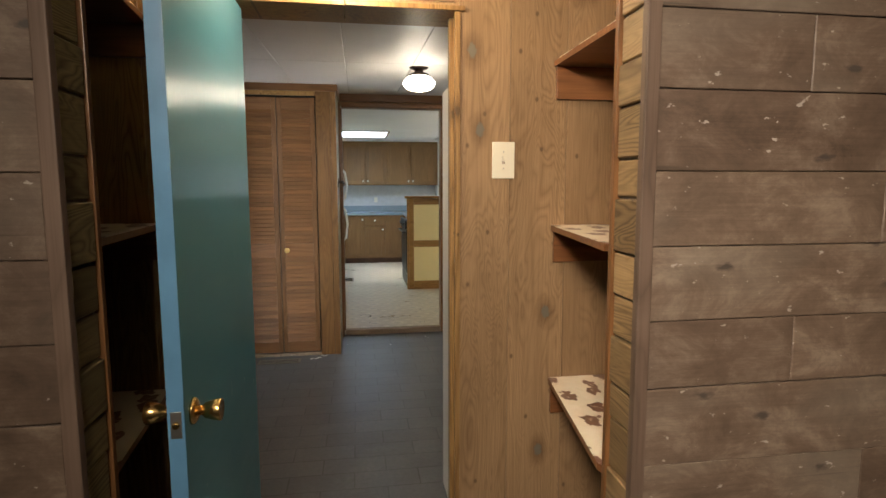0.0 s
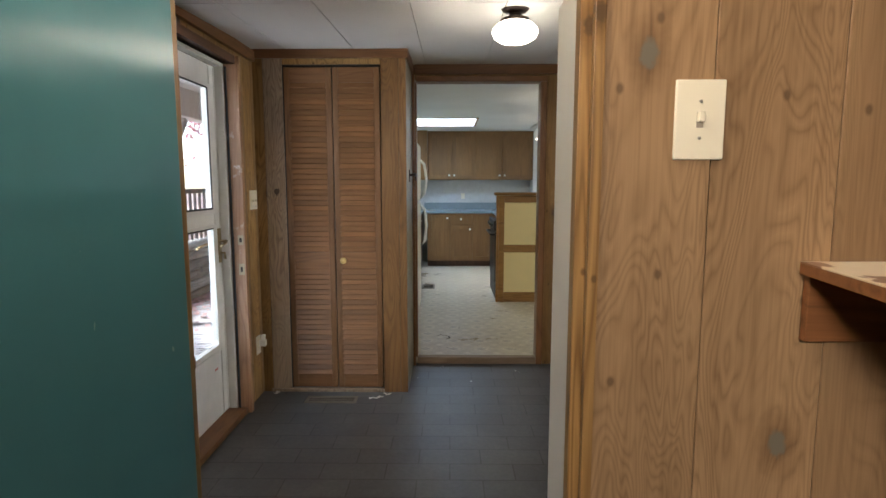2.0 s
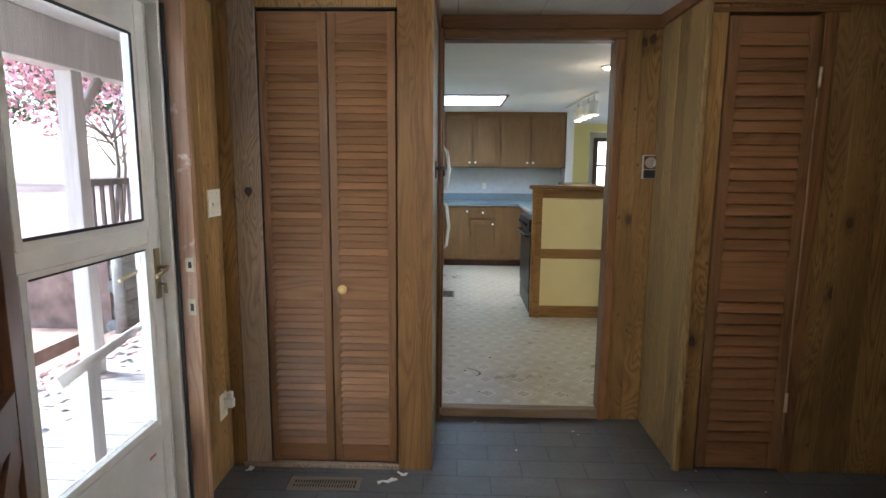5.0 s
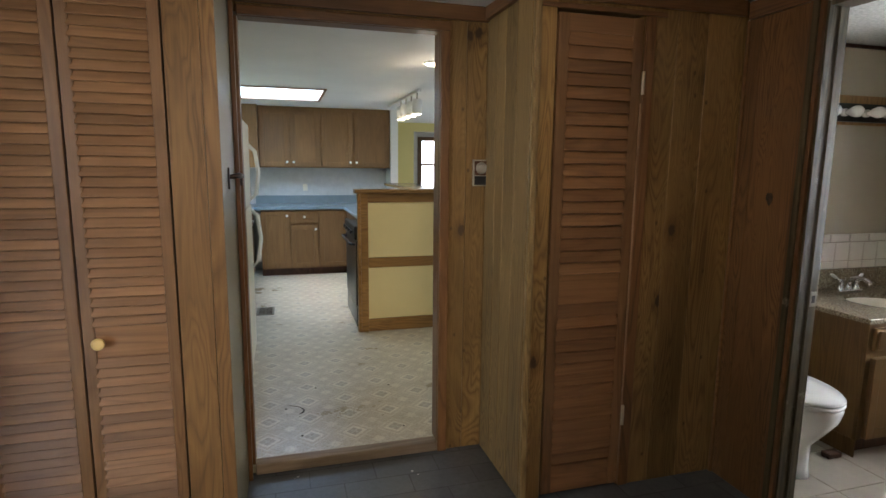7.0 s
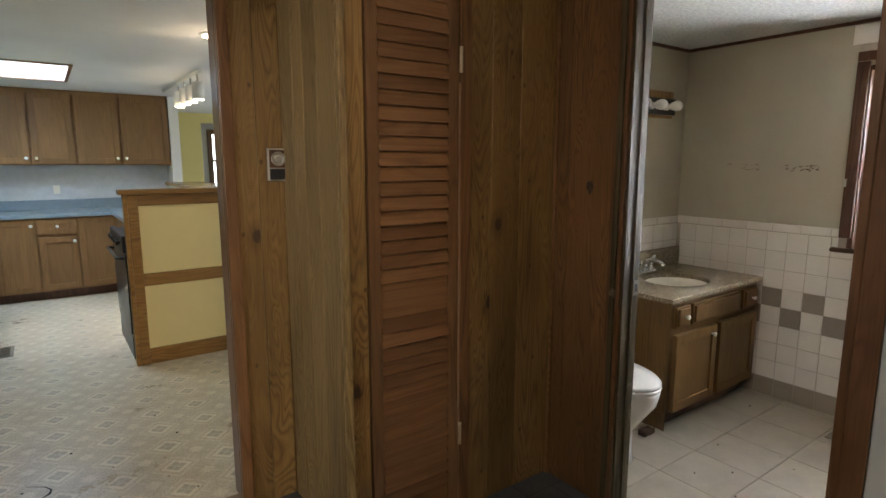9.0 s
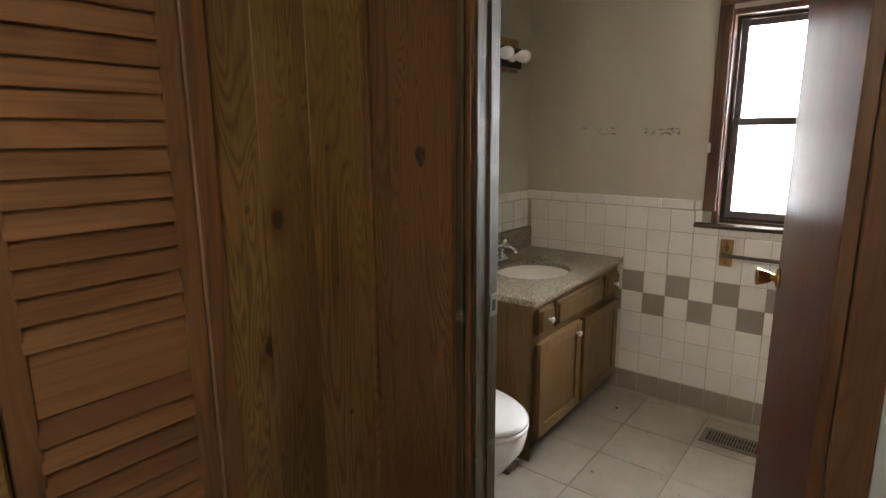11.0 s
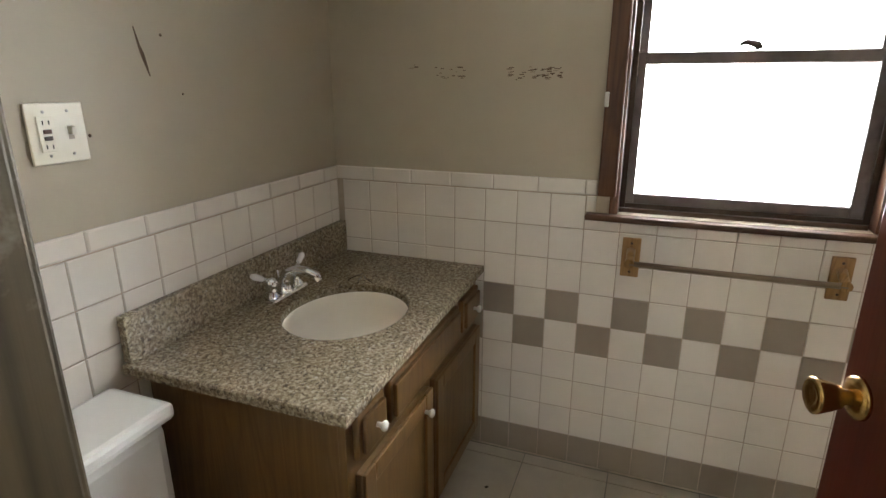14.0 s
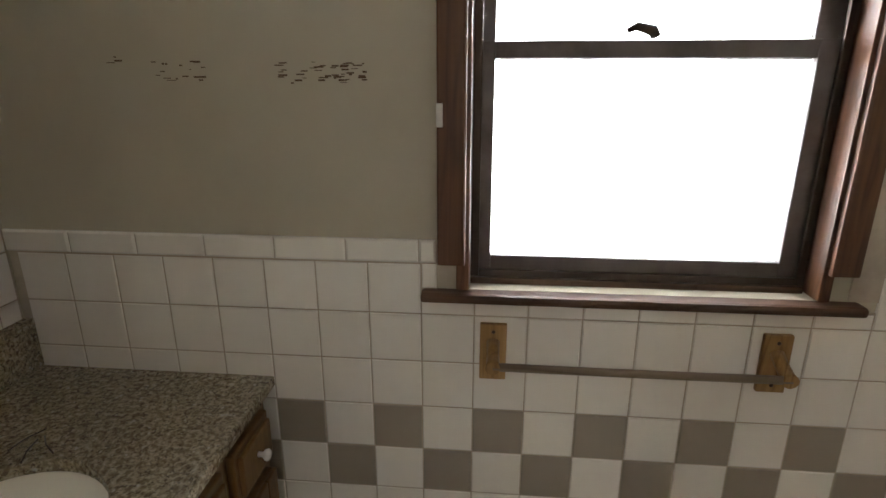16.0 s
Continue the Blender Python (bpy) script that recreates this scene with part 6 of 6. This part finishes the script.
tear = tagged(new("vinyl_tear"), "dark torn crack in the cream vinyl floor", "stain")
tear.matrix_basis = pose(0.12, 5.62, 0.045)
part("crack", tube(bmesh.new(), [(0.06, 5.75, 0.0455), (0.13, 5.70, 0.0455), (0.15, 5.66, 0.0455), (0.145, 5.63, 0.0455), (0.12, 5.61, 0.0455)], [0.001, 0.002, 0.004, 0.005, 0.002], 5), GAPSHADE_DIRT, tear)
rc = random.Random(4)
for x0, x1, y0, y1, z, n in ((0.0, 0.75, 5.22, 6.4, 0.0455, 12), (2.5, 3.6, 3.8, 4.4, 0.001, 9), (0.85, 1.5, 4.3, 4.6, 0.0005, 10), (-0.1, 0.7, 4.7, 5.08, 0.0005, 6)):
    for i in range(n):
        cr = thing("crumb", (rc.uniform(x0, x1), rc.uniform(y0, y1), z), "tiny crumb of dirt lying on the floor", "debris", "crumbs on the floor", rc.uniform(0, 180))
        a = rc.uniform(0.002, 0.006)
        local(cr, part("grain", boxes((-a, a, -a * 0.6, a * 0.6, 0, a * 0.7), bevel=a * 0.2), GAPSHADE_DIRT if n > 10 or z > 0.0006 else CEIL, cr))

# ---- porch and garden ----
structure("ground", boxes((-60, 60, -60, 60, -1.3, -1.2)), SOIL, "leaf-strewn ground around the house", "ground")
deck = structure("porch_deck", boxes((-2.75, -1.21, -1.0, 9.0, -0.16, -0.09)), PORCHWOOD, "grey painted porch deck", "deck")
for i in range(55):
    y = 1.0 + i * 0.145
    piece_ob = part("plank", boxes((-2.74, -1.215, y, y + 0.138, -0.09, -0.055), bevel=0.003) if i == 0 else bpy.data.meshes["plank"], DECK, deck)
    if i:
        piece_ob.matrix_basis = pose(0, i * 0.145, 0)
structure("porch_ceiling", boxes((-3.0, -1.21, -1.0, 12.0, 2.27, 2.34)), PORCHWOOD, "pale boarded porch ceiling", "ceiling")
structure("porch_beam", boxes((-2.62, -2.47, -1.0, 12.0, 1.99, 2.269), bevel=0.01), PORCHWOOD, "pale porch roof beam", "beam")
structure("house_outer_wall", boxes((-1.235, -1.205, -1.0, 3.25, -0.06, 2.27), (-1.235, -1.205, 4.33, 12.0, -0.06, 2.27), (-1.235, -1.205, 3.25, 4.33, 2.03, 2.27)), BARN, "outer wall of the house at the porch", "wall")
for y in (3.2, 5.78, 6.5, 9.0):
    p = thing("porch_post", (-2.545, y, -0.05), "pale square wooden porch post", "post", "porch posts")
    part("shaft", boxes((-2.60, -2.49, y - 0.055, y + 0.055, -0.055, 1.99), bevel=0.008), PORCHWOOD, p)
    part("brace", tube(bmesh.new(), [(-2.545, y + 0.055, 1.70), (-2.545, y + 0.30, 1.975)], 0.035, 4), PORCHWOOD, p)
hr = thing("stair_handrail", (-2.2, 5.0, -0.05), "pale wooden handrail slanting beside the porch steps", "railing")
part("rail", tube(bmesh.new(), [(-1.42, 3.95, 0.625), (-2.76, 6.98, 0.035)], 0.03, 4), PORCHWOOD, hr)
part("post", boxes((-1.815, -1.725, 4.555, 4.645, -0.055, 0.455), bevel=0.005), PORCHWOOD, hr)
lw = thing("log_retaining_wall", (-3.15, 8.0, -0.16), "stacked grey-green landscape log retaining wall", "wall")
for i in range(6):
    z = -0.09 + i * 0.128
    o = 0.02 * ((i % 2) * 2 - 1)
    part("log", tube(bmesh.new(), [(-3.15 + o, 6.98 + 0.04 * (i % 3), z), (-3.16 + o * 0.5, 9.0, z), (-3.22 + o, 12.5, z)], 0.068, 10), LOG, lw)
for y in (6.93, 9.4):
    part("stake", tube(bmesh.new(), [(-3.055, y, -0.16), (-3.055, y, 0.68)], 0.05, 10), LOG, lw)
structure("upper_bank", boxes((-40, -3.19, 7.0, 40, -1.2, 0.57), (-40, -3.4, -10, 6.99, -1.2, -0.11)), SOIL, "leaf-covered bank above the log wall", "ground")
structure("ground_strip", boxes((-3.18, -2.76, -1.0, 13.0, -1.2, -0.12)), SOIL, "leaf-strewn strip between deck and log wall", "ground")
fe = thing("bank_railing", (-3.3, 8.5, 0.57), "weathered dark railing on the bank above the log wall", "railing")
part("top_rail", boxes((-3.36, -3.28, 7.0, 13.0, 1.20, 1.26)), BARK, fe)
part("bottom_rail", boxes((-3.35, -3.29, 7.0, 13.0, 0.66, 0.71)), BARK, fe)
for i in range(43):
    y = 7.07 + i * 0.14
    part("baluster", boxes((-3.335, -3.305, y - 0.014, y + 0.014, 0.572, 1.20)), BARK, fe)


def leaf_cloud(rng, centre, spread, count, size):
    bm = bmesh.new()
    for i in range(count):
        while True:
            v = Vector((rng.uniform(-1, 1), rng.uniform(-1, 1), rng.uniform(-1, 1)))
            if 0.15 < v.length < 1:
                break
        c = Vector(centre) + Vector((v.x * spread[0], v.y * spread[1], v.z * spread[2]))
        a, b = Vector((rng.gauss(0, 1), rng.gauss(0, 1), rng.gauss(0, 1))).normalized(), Vector((rng.gauss(0, 1), rng.gauss(0, 1), rng.gauss(0, 1)))
        b = a.cross(b).normalized()
        s = size * rng.uniform(0.6, 1.4)
        bm.faces.new([bm.verts.new(c + a * s * p + b * s * q) for p, q in ((1, 0), (0.15, 0.45), (-0.9, 0), (0.15, -0.45))])
    return bm


def tree(name, x, y, z, h, leafmat, label, seed, crown, count, size):
    rng = random.Random(seed)
    t = thing(name, (x, y, z), label, "tree")
    part("trunk", tube(bmesh.new(), [(x, y, z), (x + 0.1, y, z + h * 0.3), (x, y + 0.1, z + h * 0.6)], [0.012 * h, 0.009 * h, 0.006 * h], 8), BARK, t)
    crown_me = bmesh.new()
    for i in range(9):
        a = rng.uniform(0, 6.28)
        e = (x + math.cos(a) * crown * rng.uniform(0.4, 1), y + math.sin(a) * crown * rng.uniform(0.4, 1), z + h * rng.uniform(0.5, 1.0))
        s = (x + 0.05, y, z + h * rng.uniform(0.3, 0.55))
        part("limb", tube(bmesh.new(), [s, tuple((p + q) / 2 + rng.uniform(-0.1, 0.1) for p, q in zip(s, e)), e], [0.005 * h, 0.0034 * h, 0.0015 * h], 6), BARK, t)
        tmp = leaf_cloud(rng, e, (crown * 0.45, crown * 0.45, h * 0.16), count // 9, size)
        me = finish(tmp, "tmp")
        crown_me.from_mesh(me)
        bpy.data.meshes.remove(me)
    part("crown", crown_me, leafmat, t)
    return t


tree("maple_tree", -4.6, 9.4, 0.57, 2.6, MAPLE, "small maple tree with pink-red autumn leaves", 3, 1.4, 2400, 0.045)
tree("maple_tree", -5.6, 11.2, 0.57, 2.6, MAPLE, "small maple tree with pink-red autumn leaves beside the bank", 8, 1.5, 1700, 0.05)
for i, (x, y) in enumerate(((-16, 12), (-18, 22), (-12, 26), (-22, 34), (-9, 30), (-24, 24))):
    tree("garden_tree", x, y, 0.57, 8 + i % 3, GREENLEAF, "tall thin-leaved green tree in the garden", 20 + i, 3.2, 1600, 0.25)
rng = random.Random(11)
bm = bmesh.new()
for i in range(3200):
    x, y = rng.uniform(-3.05, -1.9), rng.uniform(4.0, 10.0)
    if rng.random() > ((-x - 1.9) / 0.9) ** 2:
        continue
    z = -0.052 if x > -2.75 else -0.112
    c, a, s = Vector((x, y, z + rng.uniform(0, 0.02))), rng.uniform(0, 6.28), rng.uniform(0.018, 0.045)
    d, e = Vector((math.cos(a), math.sin(a), rng.uniform(-0.4, 0.4))), Vector((-math.sin(a), math.cos(a), rng.uniform(-0.4, 0.4)))
    bm.faces.new([bm.verts.new(c + d * s * p + e * s * q) for p, q in ((1, 0), (0.2, 0.6), (-0.8, 0), (0.2, -0.6))])
tagged(part("fallen_leaves", bm, DEADLEAF), "fallen pinkish-brown leaves on the deck edge", "leaves", "", "stuff")

# ---- pieces of the setting ----
for job in LATER:
    lay_paneling(*job)

# single large knots in the boards
KNOT = paint("dark_knot_wood", (0.042, 0.020, 0.010), 0.5, 0.6, 60.0, 0.1)
for x, y, z, w, h, th, label in ((2.0095, 4.402, 1.318, 0.014, 0.027, -90, "dark oval knot in the reddish board"), (-0.925, 4.5415, 1.285, 0.014, 0.022, 0, "dark knot in the grey closet board")):
    e = thing("wood_knot", (x, y, z), label, "knot", "", th)
    bm = bmesh.new()
    rim = [bm.verts.new((w * math.cos(a) * (1 + 0.25 * math.sin(2.3 * a + 1)), -0.0006, h * math.sin(a) * (1 + 0.18 * math.sin(3 * a)))) for a in (2 * math.pi * i / 18 for i in range(18))]
    rim.reverse()
    bm.faces.new(rim)
    g = bmesh.ops.extrude_face_region(bm, geom=bm.faces[:])
    for v in g["geom"]:
        if isinstance(v, bmesh.types.BMVert):
            v.co.y = 0.002
    local(e, part("heart", bm, KNOT, e))

# horizontal planks
for wall, x0, x1, seams in ((wall_plank_left, -1.78, -0.531, (0.0, 0.09, 0.255, 0.42, 0.575, 0.735, 0.896, 1.053, 1.215, 1.377, 1.543, 1.71, 1.87, 2.03, 2.2)), (wall_plank_right, 0.673, 1.98, (0.0, 0.08, 0.24, 0.40, 0.555, 0.713, 0.894, 1.05, 1.218, 1.383, 1.558, 1.724, 1.89, 2.05, 2.2))):
    for i, (a, b) in enumerate(zip(seams, seams[1:])):
        cut = x0 + (x1 - x0) * (0.44, 0.73, 0.28, 0.61)[i % 4]
        for p, q in ((x0, cut), (cut, x1)):
            piece("plank", wall, (p, 1.214, a), 0, q - p - 0.0015, b - a - 0.002, 0.013 + 0.0025 * (i % 3), 0.0018, BARN)

# split-wood blocks on the sides of the closet opening
for wall, x, th, y0 in ((wall_plank_right, 0.662, -90, 1.333), (wall_plank_left, -0.52, 90, 1.216)):
    z, i = 0.0, 0
    while z < 2.19:
        h = min((0.105, 0.13, 0.09, 0.12, 0.10)[i % 5], 2.2 - z)
        # left blocks take the copy with the shade in its colour
        piece("brick", wall, (x, y0, z), th, 0.115, h - 0.006, 0.008 + 0.003 * (i % 3), 0.003, BRICKWOOD if x > 0 else BRICKWOOD_SHADE)
        z += h
        i += 1

# bathroom wall tiles
P = 0.1115
Y0 = 4.355
rows_z = [1.01 - P * k for k in range(9)]
for k in range(9):
    top = rows_z[k]
    bot = max(0.0, top - P)
    c = -6
    while True:
        ya = Y0 - P * c
        yb = ya - P
        c += 1
        if yb < 2.95:
            break
        ya = min(ya, 5.048)
        if ya - yb < 0.02:
            continue
        dark = (k == 8) or (k == 3 and (c - 1) % 2 == 1) or (k == 4 and (c - 1) % 2 == 0)
        lid = top
        if k == 0 and ya > 4.06 and yb < 4.1:
            lid = 1.005
        if ya > 3.28 and yb < 4.125 and top > 0.935 and bot < 0.935:
            lid = 0.932
        piece("tile", wall_bath_window, (3.726, ya, bot), -90, ya - yb - 0.0028, lid - bot - 0.0028, 0.007, 0.002, TILE_D if dark else TILE_W)
piece("tile", wall_bath_window, (3.726, 4.1305, 0.9565), -90, 0.0295, 0.0520, 0.007, 0.002, TILE_W)  # cut piece over the sill
ya = 5.048
while ya > 4.11:
    yb = max(ya - 0.152, 4.10)
    piece("tile", wall_bath_window, (3.726, ya, 1.0115), -90, ya - yb - 0.0025, 0.048, 0.010, 0.004, TILE_W)
    ya = yb
for k in range(11):  # tall field beside and above the window
    z = 1.01 + P * k
    for c in range(2, 13):
        ya, yb = Y0 - P * c, Y0 - P * (c + 1)
        h = min(P, 2.115 - z) - 0.003
        if h < 0.02 or (yb < 4.10 and ya > 3.295 and z < 1.92):
            continue
        piece("tile", wall_bath_window, (3.726, ya, z), -90, P - 0.0028, h, 0.007, 0.002, TILE_W)
for k in range(9):
    top = rows_z[k]
    bot = max(0.0, top - P)
    for c in range(15):
        xa = 2.104 + P * c
        w = min(P, 3.717 - xa)
        if w > 0.02:
            piece("tile", wall_bath_back, (xa, 5.051, bot), 0, w - 0.0028, top - bot - 0.0028, 0.007, 0.002, TILE_D if k == 8 else TILE_W)
for c in range(11):
    xa = 2.104 + 0.152 * c
    w = min(0.152, 3.715 - xa)
    if w > 0.02:
        piece("tile", wall_bath_back, (xa, 5.051, 1.0115), 0, w - 0.0025, 0.048, 0.010, 0.004, TILE_W)


def slab(parent, x, y, w, d, mat):
    key = ("slab", round(w, 4), round(d, 4))
    if key not in PIECES:
        PIECES[key] = finish(boxes((0.002, w - 0.002, 0.002, d - 0.002, -0.005, 0.0), bevel=0.0012), "floor_tile")
        PIECES[key].materials.append(mat)
    ob = new("tile", PIECES[key])
    ob.matrix_basis = pose(x, y, 0.0005)
    ob.parent = parent
    ob.matrix_parent_inverse = parent.matrix_basis.inverted()


gx, gy, G = 3.052, 4.287, 0.304
for i in range(-4, 3):
    for j in range(-7, 3):
        x0, x1 = max(gx + G * i, 2.108), min(gx + G * (i + 1), 3.716)
        y0, y1 = max(gy + G * j, 2.42), min(gy + G * (j + 1), 5.04)
        if x1 - x0 > 0.02 and y1 - y0 > 0.02:
            slab(floor_bath, x0, y0, x1 - x0, y1 - y0, FTILE)
